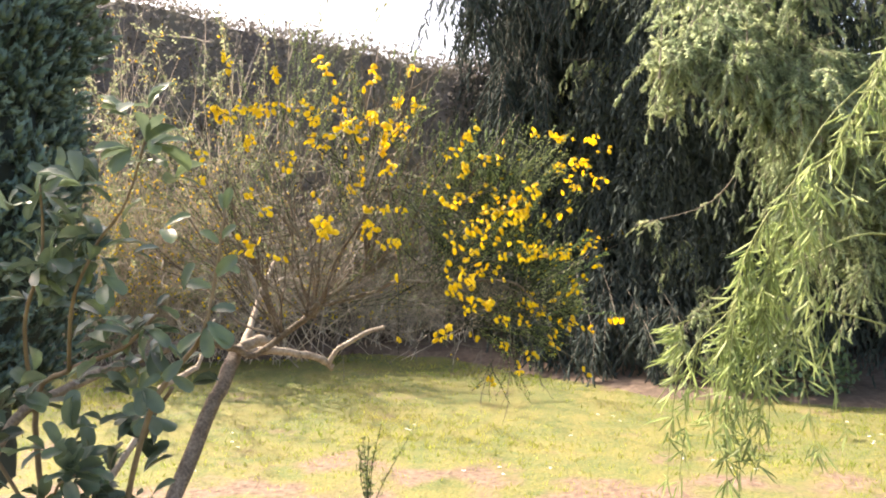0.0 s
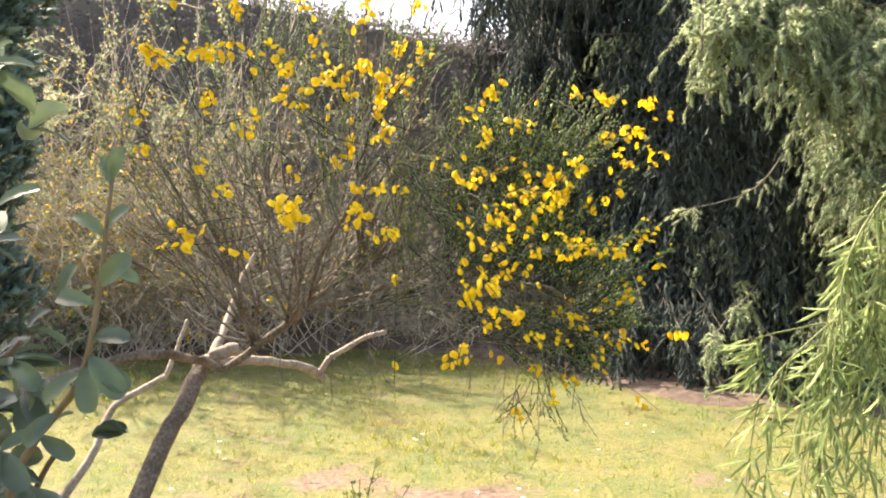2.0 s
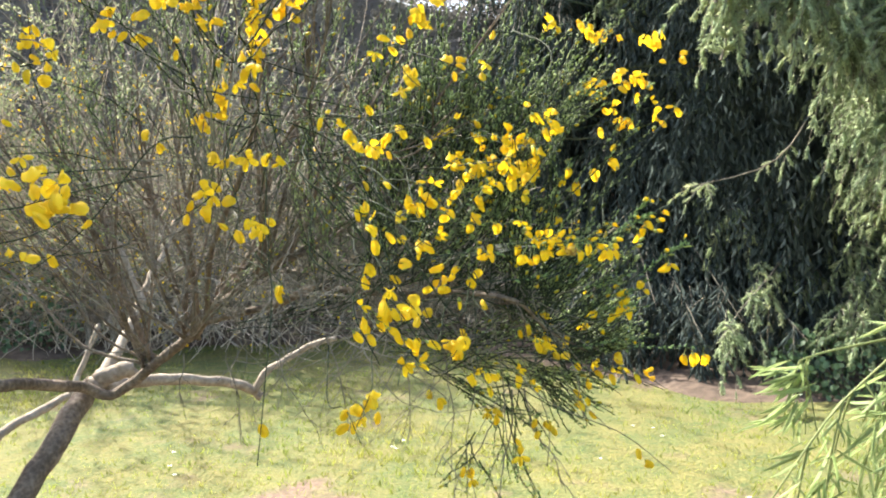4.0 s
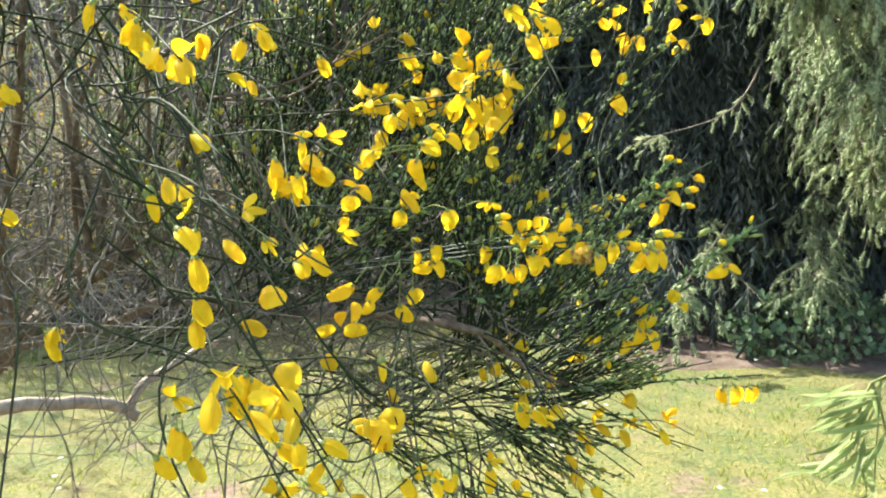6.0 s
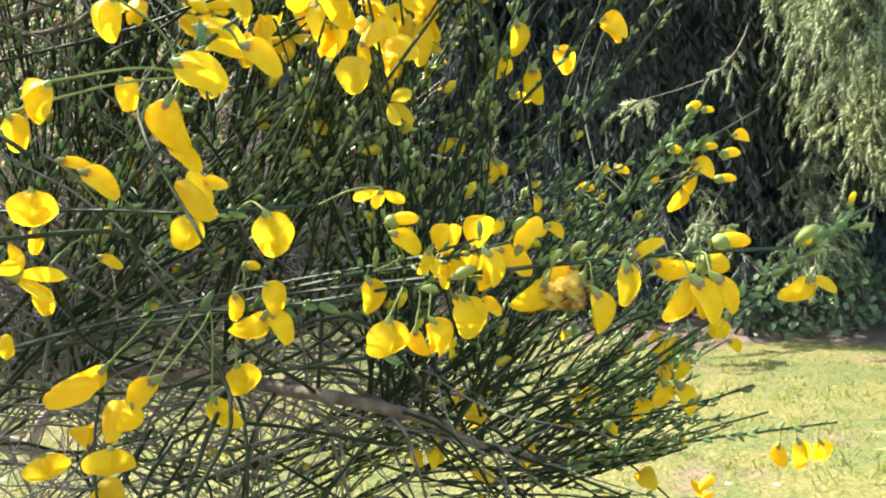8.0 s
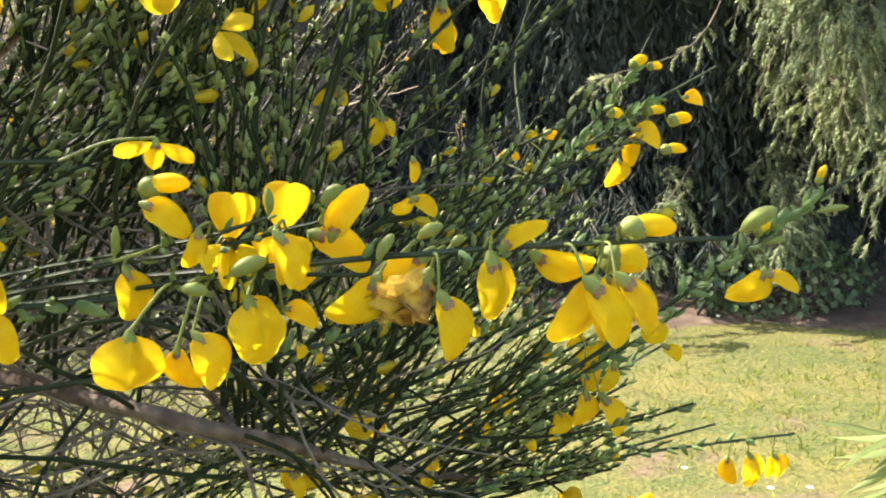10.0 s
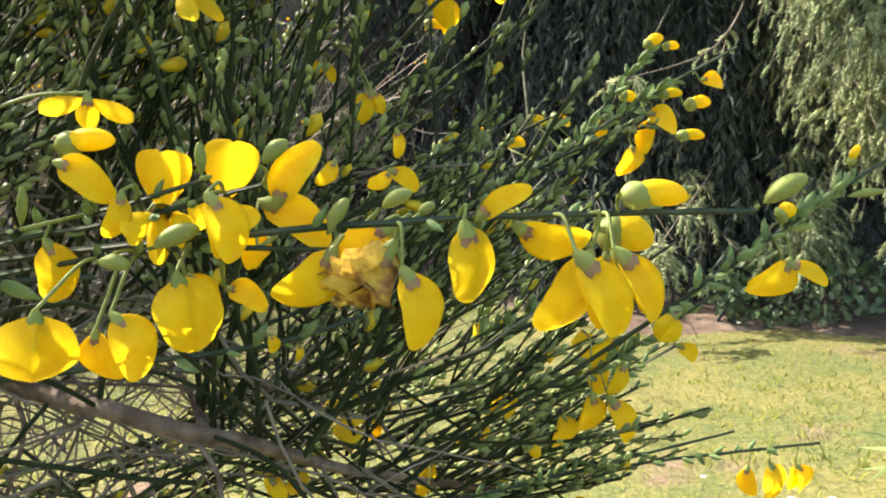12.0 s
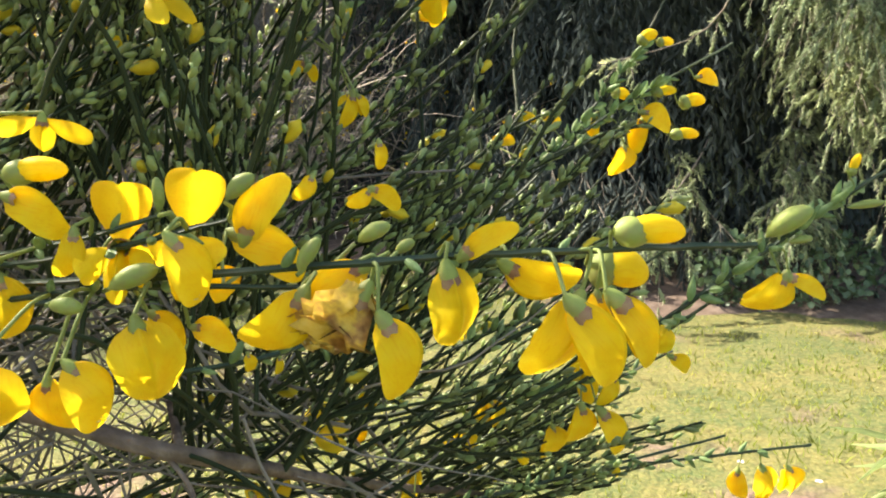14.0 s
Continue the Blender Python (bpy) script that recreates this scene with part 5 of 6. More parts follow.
MIDDLE_LEFT_CLUSTERS = [
    (0.277, 2.55, 1.408, 1), (0.017, 2.10, 1.274, 1), (-0.040, 2.27, 1.349, 1), (-0.012, 2.25, 1.378, 1), (-0.044, 2.12, 1.300, 1), (-0.030, 2.03, 1.360, 1),
    (-0.034, 2.03, 1.348, 2), (-0.029, 2.00, 1.281, 1), (-0.015, 2.05, 1.260, 1), (-0.017, 2.05, 1.246, 1), (-0.023, 2.10, 1.204, 1), (-0.035, 2.10, 1.206, 1),
    (0.033, 2.20, 1.187, 2), (0.083, 2.10, 1.162, 1), (0.007, 2.05, 1.156, 3), (0.002, 2.05, 1.177, 2), (-0.009, 2.00, 1.169, 2), (0.049, 2.20, 1.091, 4),
    (0.015, 2.25, 1.124, 1), (0.161, 2.40, 1.072, 2), (0.207, 2.35, 1.043, 2), (0.177, 2.40, 1.089, 1), (0.253, 2.40, 1.011, 1), (0.302, 2.45, 1.012, 2),
    (0.359, 2.50, 0.979, 2), (0.052, 2.25, 1.106, 1), (0.060, 2.20, 1.273, 1),
]
WOOD = np.vstack([spline(pts, 30) for name, pts, r0, r1, mat in BROOM_LIMBS[2:8]] + CROWN_LINES)
blossoms, rest = 0, []
for x, y, z, count in TOP_CLUSTERS + UPPER_BAND_CLUSTERS + LOWER_BAND_CLUSTERS + FOOT_CLUSTERS + MIDDLE_CLUSTERS + MIDDLE_LEFT_CLUSTERS + HANGING_CLUSTERS + CROWN_CLUSTERS + LEFT_CLUSTERS + HIGH_CLUSTERS:
    c = np.array([x, y, z])
    near = np.argsort(((WOOD - c) ** 2).sum(1) + 0.3 * np.maximum(0, WOOD[:, 0] - x + 0.10) + 0.1 * np.maximum(0, WOOD[:, 2] - z + 0.1))
    root = WOOD[near[rng.integers(0, 30)]]
    out = unit(c - root)
    root = c - out * min(0.24, float(np.linalg.norm(c - root)))
    line = [root, root + (c - root) * 0.4 + rng.normal(0, 0.03, 3), c - out * 0.03 + rng.normal(0, 0.006, 3), c + out * 0.06]
    part("flowering_shoot", at_broom(limb_mesh("flowering_shoot", line, 0.0011, 0.0006, M_twig_brown if z < 1.0 else M_twig, 18, 5, 0.05)), broom)
    tight = 0.35 if x > -0.2 and z < 1.42 else 0.55
    for k in range(count + (count > 1) if tight < 0.5 else int(count * 1.6)):
        p = c + (out * rng.uniform(-0.07, 0.05) + rng.normal(0, 0.016, 3)) * tight
        along = unit(np.array([0.30, -0.25, -0.45]) + 0.35 * out + rng.normal(0, 0.5, 3))
        up = np.array([rng.normal(0, 0.4), -0.6, 0.7])
        style = str(rng.choice(["fold", "gape", "bonnet", "open", "bird", "bud"], p=[0.28, 0.28, 0.18, 0.06, 0.10, 0.10]))
        size = rng.uniform(0.0130, 0.0190)
        if blossoms < 150:
            flower(broom, p, Vector(along), Vector(up), size, style, y < 2.42, 0.34 if style == "bud" else 0.55)
            blossoms += 1
        else:
            rest.append((p, along, up, size, style if style != "bud" else "fold"))
pieces = []
for style in ("fold", "gape", "bonnet", "open", "bird"):
    some = [r for r in rest if r[4] == style]
    shape = joined(flower_pieces(style, 0))
    V, F = scatter(shape[0], shape[1][0], *[np.array([r[k] for r in some]) for k in range(4)])
    pieces.append((V, F))
part("blossom", at_broom(mesh_of("blossom", *joined(pieces), M_petal_far)), broom, "yellow pea blossoms high on the shrub", "stuff")


# a sprout from the sawn stub, below the limbs
def sprout():
    g = np.random.default_rng(3)
    lines, P, X = [], [], []
    for _ in range(9):
        top = np.array([-0.30 + g.normal(0.02, 0.055), 2.43 + g.normal(0, 0.04), 0.62 + g.uniform(-0.08, 0.12)])
        line = spline([(-0.29, 2.43, 0.45), (-0.29, 2.43, 0.45) + (top - (-0.29, 2.43, 0.45)) * 0.5 + g.normal(0, 0.012, 3), top], 8)
        lines.append(line)
        u = g.integers(2, 8, 34)
        P.append(line[u] + g.normal(0, 0.004, (34, 3)))
        X.append(unit(unit(top - line[0]) + g.normal(0, 0.6, (34, 3))))
    pieces = [tubes(np.array(lines), np.tile(np.linspace(0.0016, 0.0008, 8), (9, 1)), 5)]
    P, X = np.vstack(P), np.vstack(X)
    pieces.append(scatter(BUD_V, BUD_F, P, X, any_way(len(P), g), np.full(len(P), 0.011)))
    return [at_broom(mesh_of("sprout", *joined([p]), m)) for p, m in zip(pieces, (M_twig, M_tip_leaf))]


sprout_stems, sprout_leaves = sprout()
part("sprout", sprout_stems, broom, "young green sprout on the sawn stub")
part("fine_foliage", sprout_leaves, broom, "small green leaves of the sprout", "stuff")


# ---- conifers ----
def shoot_shape(needles=20):
    """A short conifer shoot: a slim spindle with needles that stand off it, pointing forward."""
    V = [(0, 0, 0), (0.5, 0.075, 0), (0.5, 0, 0.075), (0.5, -0.075, 0), (0.5, 0, -0.075), (1, 0, 0)]
    F = [(0, 2, 1), (0, 3, 2), (0, 4, 3), (0, 1, 4), (1, 2, 5), (2, 3, 5), (3, 4, 5), (4, 1, 5)]
    for k in range(needles):
        a, x = k * 2.4, 0.02 + 0.80 * k / needles
        c, s, i = math.cos(a), math.sin(a), len(V)
        V += [(x, -0.045 * s, 0.045 * c), (x + 0.06, 0.045 * s, -0.045 * c), (x + 0.26, 0.155 * c, 0.155 * s)]
        F.append((i, i + 1, i + 2))
    return np.array(V), np.array(F)


SHOOT_V, SHOOT_F = shoot_shape()
FAR_SHOOT_V, FAR_SHOOT_F = shoot_shape(7)


def frond(g, b, d, ln, droop, m):
    """A flat drooping spray: fingers set in turn on both sides of a thin axis. Returns places, directions, sizes, axis."""
    t = np.linspace(0, 1, m)[:, None]
    q = b + d * ln * t + np.array([0, 0, -1]) * (ln * droop * t**2)
    tan = unit(np.gradient(q, axis=0))
    side = unit(np.cross(tan, unit(np.array([g.normal(0, 0.3), g.normal(-0.3, 0.3), 1]))))
    sign = np.where(np.arange(m) % 2, 1.0, -1.0)[:, None]
    X = tan * 0.7 + side * sign * 0.55 * (1 - t**3) + np.array([0, 0, -0.38]) + g.normal(0, 0.16, (m, 3))
    S = np.clip(ln * 0.42 * (1.15 - 0.5 * t[:, 0]), 0.06, 0.145) * g.uniform(0.75, 1.2, m)
    return q, X, S, q[np.linspace(0, m - 1, 5).astype(int)]


def spruce(name, at, height, reach, low, count, mat, label, seed, hang=0.5, shoots=18, bias=None, extra=(), leaders=(), inner=4200, thick=1.5, fill=0.55):
    """A spruce: trunk, drooping boughs, each set with flat sprays of short needled shoots."""
    g = np.random.default_rng(seed)
    here = np.array([*at, 0])
    tree = thing(name, (*at, 0), label, "tree", "spruces")
    part("trunk", limb_mesh("trunk", [(0, 0, -0.05), (0.03, 0, height * 0.5), (0, 0, height)], 0.17, 0.02, M_bark, 20, 12, seed=seed), tree)
    boughs, twigs, P, X, S = [], [], [], [], []

    def spray(b, d, ln, droop, m):
        p, x, size, axis = frond(g, b, unit(d), ln, droop, max(5, int(m * fill)))
        P.append(p)
        X.append(x)
        S.append(size)
        twigs.append(axis)

    for k in range(count):
        h = low + (height - low) * (k / count) ** 1.25
        az = k * 2.39996 + g.normal(0, 0.25)
        if h > 4.0 and g.random() < 0.45:
            continue
        if bias is not None and g.random() < (0.75 if h < 3.4 else 0.3):
            az = bias + g.normal(0, 0.75)
        few = 0.5 if h < 2.6 else 1.0
        r = reach * (1 - 0.65 * (h / height)) * g.uniform(0.8, 1.1) * (0.60 if h < 2.6 else 1.0)
        out = np.array([math.cos(az), math.sin(az), 0])
        s = np.linspace(0, 1, 12)[:, None]
        line = np.array([0, 0, h]) + out * r * s + np.array([0, 0, 1]) * (r * (0.10 * s - 0.42 * s**2 + 0.20 * s**4))
        line += np.cumsum(g.normal(0, 0.012, (12, 3)), 0)
        line[:, 2] = np.maximum(line[:, 2], 0.12)
        boughs.append(line)
        side = np.array([-out[1], out[0], 0])
        for _ in range(int(shoots * few * r / reach)):
            u = g.uniform(0.35, 1.0)
            d = out * 0.55 + side * g.choice([-1, 1]) * g.uniform(0.2, 1.0) + np.array([0, 0, -hang * g.uniform(0.5, 1.5)])
            spray(line[min(11, int(u * 11))], d, g.uniform(0.22, 0.48) * (1.2 - 0.5 * u), 0.6 * hang, 12)
    for pts, n, style in extra:
        line = spline(np.array(pts) - here, 12)
        boughs.append(line)
        for _ in range(int(n * 1.3)):
            u = g.uniform(0.3, 1.0)
            b = line[min(11, int(u * 11))]
            if style == "curtain":
                spray(b + g.normal(0, 0.06, 3), np.array([g.normal(0, 0.35), g.normal(-0.2, 0.35), -1]), g.uniform(0.3, 0.75), 0.3, 15)
            elif style == "twig":
                spray(line[g.integers(6, 12)], np.array([g.normal(-0.5, 0.4), g.normal(-0.4, 0.3), g.uniform(-0.3, 0.1)]), g.uniform(0.12, 0.24), 0.4, 8)
            else:
                spray(b + g.normal(0, 0.05, 3), np.array([g.normal(-0.05, 0.55), g.normal(-0.35, 0.3), g.uniform(-0.8, 0.15)]), g.uniform(0.15, 0.34), g.uniform(0.4, 0.9), 12)
    for x, y, z, tall in leaders:
        base = np.array([x, y, z]) - here
        lean = np.array([g.normal(0.03, 0.03), 0, tall])
        boughs.append(base + lean * np.linspace(0, 1, 12)[:, None])
        P.append(base + lean * 0.9)
        X.append(lean)
        S.append([0.10])
        for level in (0.15, 0.5, 0.78):
            n = 6
            a = np.linspace(0, 2 * np.pi, n, endpoint=False) + g.uniform(0, 3)
            P.append(base + lean * (level + g.normal(0, 0.03, (n, 1))))
            X.append(np.stack([np.cos(a), np.sin(a), np.full(n, 0.45)], 1))
            S.append(np.full(n, 0.105 * (1.15 - level * 0.6)))
    girth = np.tile(np.linspace(0.020, 0.004, 12), (len(boughs), 1))
    girth[-(len(extra) + len(leaders)):] *= 0.45
    V, F = joined([tubes(np.array(boughs), girth, 5), tubes(np.array(twigs), np.tile(np.linspace(0.003, 0.0015, 5), (len(twigs), 1)), 3)])
    part("branchwork", mesh_of("branchwork", V, F, M_spruce_twig), tree, "thin brown boughs and twigs", "stuff")
    P, X, S = np.vstack(P), np.vstack(X), np.concatenate(S)
    up = P[:, 2] > 0.05
    P, X, S = P[up], X[up], S[up]
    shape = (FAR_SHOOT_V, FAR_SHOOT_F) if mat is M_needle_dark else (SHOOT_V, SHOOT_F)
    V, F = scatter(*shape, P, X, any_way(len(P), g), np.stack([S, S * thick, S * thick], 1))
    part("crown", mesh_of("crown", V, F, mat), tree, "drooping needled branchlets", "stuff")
    # dead sprays hanging round the trunk; their near-black colour stands for shade
    P, X, S = [], [], []
    for _ in range(inner):
        a, h = bias + g.normal(0, 0.9), height * 0.62 * g.uniform(0.02, 1)
        b = np.array([math.cos(a), math.sin(a), 0]) * reach * g.uniform(0.4, 0.68) * (1 - 0.6 * h / height) + np.array([0, 0, h + 0.3])
        p, x, size, axis = frond(g, b, unit(np.array([g.normal(0, 0.4), g.normal(-0.1, 0.4), -1])), g.uniform(0.35, 0.8), 0.2, 12)
        P.append(p)
        X.append(x)
        S.append(size)
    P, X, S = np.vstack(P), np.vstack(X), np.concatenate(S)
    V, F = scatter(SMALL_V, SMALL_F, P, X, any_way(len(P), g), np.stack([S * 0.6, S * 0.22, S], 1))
    part("inner_sprays", mesh_of("inner_sprays", V, F, M_needle_dark), tree, "inner hanging needles, near-black to stand for shade", "stuff")
    # dense dead twigs round the trunk as one shell, its near-black colour painted shade
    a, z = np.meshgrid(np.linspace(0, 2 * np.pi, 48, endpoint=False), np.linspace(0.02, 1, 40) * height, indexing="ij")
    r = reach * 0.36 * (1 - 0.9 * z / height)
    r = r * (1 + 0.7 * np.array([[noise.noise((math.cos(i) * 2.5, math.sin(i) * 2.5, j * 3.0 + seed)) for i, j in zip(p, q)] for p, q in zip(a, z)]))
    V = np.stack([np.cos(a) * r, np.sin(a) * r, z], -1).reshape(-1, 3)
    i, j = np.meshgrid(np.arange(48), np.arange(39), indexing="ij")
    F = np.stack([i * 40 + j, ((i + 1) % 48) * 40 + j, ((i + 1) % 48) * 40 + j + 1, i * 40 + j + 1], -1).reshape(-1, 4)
    part("inner_foliage", mesh_of("inner_foliage", V, F, M_needle_dark), tree, "dense dead twigs and needles round the trunk, near-black to stand for shade")
    return tree


spruce("spruce", (2.7, 8.2), 11.0, 2.7, 0.30, 95, M_needle, "tall spruce with drooping grey-green branches down to the lawn", 11, 0.7, 28, bias=-2.2, extra=[
    ([(2.7, 8.2, 3.9), (2.0, 6.8, 3.2), (1.55, 6.0, 2.65), (1.28, 5.5, 2.30)], 96, "spray"),
    ([(2.7, 8.2, 3.6), (2.3, 6.8, 3.0), (1.95, 5.9, 2.55), (1.7, 5.5, 2.25)], 96, "spray"),
    ([(2.7, 8.2, 3.4), (2.6, 6.8, 2.8), (2.4, 5.9, 2.35), (2.15, 5.45, 2.08)], 96, "spray"),
    ([(2.7, 8.2, 3.2), (3.0, 6.8, 2.6), (2.9, 5.8, 2.2), (2.75, 5.4, 1.9)], 86, "spray"),
    ([(2.7, 8.2, 1.9), (2.2, 6.8, 1.75), (1.7, 6.0, 1.42), (1.15, 5.8, 1.275)], 4, "twig"),
    ([(2.7, 8.2, 2.6), (2.5, 6.8, 2.1), (2.4, 5.9, 1.75), (2.3, 5.5, 1.45)], 74, "spray"),
    ([(2.7, 8.2, 4.6), (2.2, 6.9, 4.2), (1.9, 6.0, 3.7), (1.75, 5.6, 3.2)], 80, "spray"),
    ([(2.7, 8.2, 4.4), (2.9, 6.9, 3.9), (2.8, 6.0, 3.3), (2.6, 5.5, 2.8)], 80, "spray"),
    ([(2.7, 8.2, 1.6), (2.6, 7.0, 1.1), (2.4, 6.4, 0.7), (2.2, 6.1, 0.40)], 46, "spray"),
    ([(2.7, 8.2, 1.6), (3.2, 7.0, 1.2), (3.4, 6.2, 0.8), (3.5, 5.9, 0.45)], 52, "spray"),
    ([(2.7, 8.2, 1.9), (2.5, 6.9, 1.55), (2.5, 6.2, 1.3), (2.45, 5.8, 1.0)], 60, "spray"),
    ([(2.7, 8.2, 1.9), (2.8, 6.9, 1.5), (2.75, 6.1, 1.2), (2.65, 5.6, 0.90)], 70, "spray"),
    ([(2.7, 8.2, 2.0), (3.1, 6.9, 1.6), (3.15, 6.1, 1.25), (3.1, 5.5, 0.95)], 70, "spray"),
    ([(2.7, 8.2, 2.4), (2.4, 6.8, 2.0), (2.3, 6.1, 1.8), (2.2, 5.7, 1.55)], 70, "spray"),
    ([(2.7, 8.2, 2.3), (2.7, 6.8, 2.0), (2.6, 6.0, 1.75), (2.5, 5.6, 1.45)], 80, "spray"),
    ([(2.7, 8.2, 2.5), (3.0, 6.8, 2.1), (3.0, 6.0, 1.8), (2.95, 5.5, 1.5)], 80, "spray"),
    ([(2.7, 8.2, 3.7), (2.15, 6.8, 3.1), (1.8, 6.0, 2.75), (1.52, 5.65, 2.45)], 80, "spray"),
    ([(2.7, 8.2, 3.0), (2.35, 6.8, 2.6), (2.1, 6.0, 2.3), (1.95, 5.65, 2.05)], 80, "spray"),
    ([(2.7, 8.2, 3.0), (2.7, 6.8, 2.5), (2.6, 6.0, 2.15), (2.45, 5.6, 1.85)], 80, "spray"),
    ([(2.7, 8.2, 1.1), (2.05, 6.8, 0.80), (1.65, 6.3, 0.54), (1.40, 5.95, 0.38)], 14, "spray"),
    ([(2.7, 8.2, 4.2), (2.5, 6.8, 3.6), (2.3, 6.0, 3.2), (2.2, 5.6, 2.75)], 80, "spray"),
], leaders=((1.24, 5.5, 2.22, 0.46), (2.28, 5.5, 1.80, 0.34), (1.80, 5.5, 2.20, 0.44), (1.30, 5.6, 1.95, 0.25)))
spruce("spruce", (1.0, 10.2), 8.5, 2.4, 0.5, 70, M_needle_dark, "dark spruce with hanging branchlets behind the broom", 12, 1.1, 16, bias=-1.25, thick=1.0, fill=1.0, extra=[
    ([(1.0, 10.2, 5.2), (0.5, 9.2, 4.6), (0.0, 8.4, 4.1), (-0.25, 8.0, 3.7)], 40, "curtain"),
    ([(1.0, 10.2, 4.8), (0.6, 9.2, 4.2), (0.2, 8.4, 3.8), (0.05, 8.0, 3.4)], 40, "curtain"),
    ([(1.0, 10.2, 5.4), (0.8, 9.2, 4.8), (0.5, 8.4, 4.2), (0.4, 7.8, 3.6)], 40, "curtain"),
    ([(1.0, 10.2, 5.0), (1.0, 9.2, 4.4), (0.9, 8.4, 3.9), (0.85, 7.7, 3.4)], 40, "curtain"),
    ([(1.0, 10.2, 5.0), (1.3, 9.2, 4.5), (1.4, 8.4, 4.0), (1.4, 7.7, 3.5)], 40, "curtain"),
    ([(1.0, 10.2, 3.9), (0.6, 9.2, 3.3), (0.4, 8.5, 2.9), (0.25, 8.0, 2.5)], 40, "curtain"),
    ([(1.0, 10.2, 3.8), (0.9, 9.2, 3.3), (0.7, 8.5, 2.9), (0.65, 7.9, 2.5)], 40, "curtain"),
    ([(1.0, 10.2, 4.0), (1.2, 9.2, 3.4), (1.2, 8.5, 2.9), (1.15, 7.8, 2.5)], 40, "curtain"),
    ([(1.0, 10.2, 2.8), (0.8, 9.2, 2.3), (0.6, 8.5, 2.0), (0.5, 8.0, 1.6)], 30, "curtain"),
    ([(1.0, 10.2, 2.8), (1.2, 9.2, 2.3), (1.1, 8.5, 1.9), (1.0, 7.9, 1.5)], 30, "curtain"),
    # low boughs drawn forward over the bed, its shade put into their dark needles
    ([(1.0, 10.2, 1.9), (0.7, 9.2, 1.5), (0.5, 8.3, 1.0), (0.45, 7.7, 0.60)], 34, "curtain"),
    ([(1.0, 10.2, 1.9), (0.9, 9.0, 1.5), (0.8, 8.0, 1.0), (0.80, 7.2, 0.55)], 34, "curtain"),
    ([(1.0, 10.2, 1.8), (1.1, 8.8, 1.4), (1.2, 7.6, 0.9), (1.20, 6.7, 0.50)], 34, "curtain"),
    ([(1.0, 10.2, 1.8), (1.4, 8.8, 1.4), (1.6, 7.6, 0.9), (1.65, 6.3, 0.46)], 34, "curtain"),
    ([(1.0, 10.2, 1.6), (1.2, 8.8, 1.2), (1.4, 7.4, 0.7), (1.40, 6.25, 0.36)], 34, "curtain"),
    ([(1.0, 10.2, 1.6), (1.0, 8.8, 1.2), (1.0, 7.4, 0.7), (1.00, 6.55, 0.36)], 34, "curtain"),
    ([(1.0, 10.2, 1.6), (1.5, 8.8, 1.2), (1.9, 7.2, 0.7), (2.00, 6.15, 0.36)], 34, "curtain"),
    ([(1.0, 10.2, 1.6), (0.8, 8.8, 1.2), (0.7, 7.8, 0.7), (0.65, 7.0, 0.36)], 34, "curtain"),
])
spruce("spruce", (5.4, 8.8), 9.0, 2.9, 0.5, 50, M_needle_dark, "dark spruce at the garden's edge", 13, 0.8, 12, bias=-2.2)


def cypress(at, height, radius, seed=5, n=11500):
    g = np.random.default_rng(seed)
    tree = thing("cypress", (*at, 0), "dense blue-green conifer beside the lawn", "tree")
    part("trunk", limb_mesh("trunk", [(0, 0, -0.05), (0, 0, height * 0.6), (0, 0, height)], 0.07, 0.01, M_bark, 12, 10), tree)
    h = g.uniform(0.15, 1, n) ** 0.9 * height
    prof = radius * np.interp(h / height, [0, 0.15, 0.38, 0.56, 0.85, 1], [0.55, 0.75, 0.92, 1.14, 0.9, 0.05])
    az = g.uniform(0, 2 * np.pi, n)
    lump = np.array([noise.noise((math.cos(a) * 2.2, math.sin(a) * 2.2, z * 2.6)) for a, z in zip(az, h)])
    r = prof * (1 + 0.28 * lump) * g.uniform(0.72, 1.06, n) ** 0.6
    P = np.stack([np.cos(az) * r, np.sin(az) * r, h], 1)
    X = np.stack([np.cos(az), np.sin(az), g.uniform(0.4, 1.4, n)], 1) + g.normal(0, 0.35, (n, 3))
    V, F = scatter(FAR_SHOOT_V, FAR_SHOOT_F, P, X, any_way(n, g), g.uniform(0.05, 0.085, (n, 1)) * np.array([1, 2.2, 2.2]))
    part("crown", mesh_of("crown", V, F, M_cypress), tree, "feathery blue-green sprays", "stuff")
    # the dense wood and foliage inside as one shell, shade put into its colour
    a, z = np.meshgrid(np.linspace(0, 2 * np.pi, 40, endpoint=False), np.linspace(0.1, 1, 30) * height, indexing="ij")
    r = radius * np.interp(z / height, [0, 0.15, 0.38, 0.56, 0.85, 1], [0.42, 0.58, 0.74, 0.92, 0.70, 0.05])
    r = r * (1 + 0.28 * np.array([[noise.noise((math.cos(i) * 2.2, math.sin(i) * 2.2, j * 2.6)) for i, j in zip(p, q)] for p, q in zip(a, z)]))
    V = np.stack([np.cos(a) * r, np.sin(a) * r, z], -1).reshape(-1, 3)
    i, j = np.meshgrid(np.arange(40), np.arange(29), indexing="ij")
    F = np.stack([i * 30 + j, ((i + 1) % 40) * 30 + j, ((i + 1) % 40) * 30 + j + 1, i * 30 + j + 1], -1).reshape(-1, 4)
    part("inner_foliage", mesh_of("inner_foliage", V, F, M_needle_dark), tree, "dense inside of the crown, its shade put into the colour")


cypress((-1.98, 2.90), 3.4, 0.55)


# ---- hedge and brush behind ----
def hedge_top(x):
    return np.clip(3.55 - 0.20 * (x + 2.6), 2.9, 3.9) + np.array([noise.noise((a * 0.7, 0, 4)) * 0.15 for a in x])


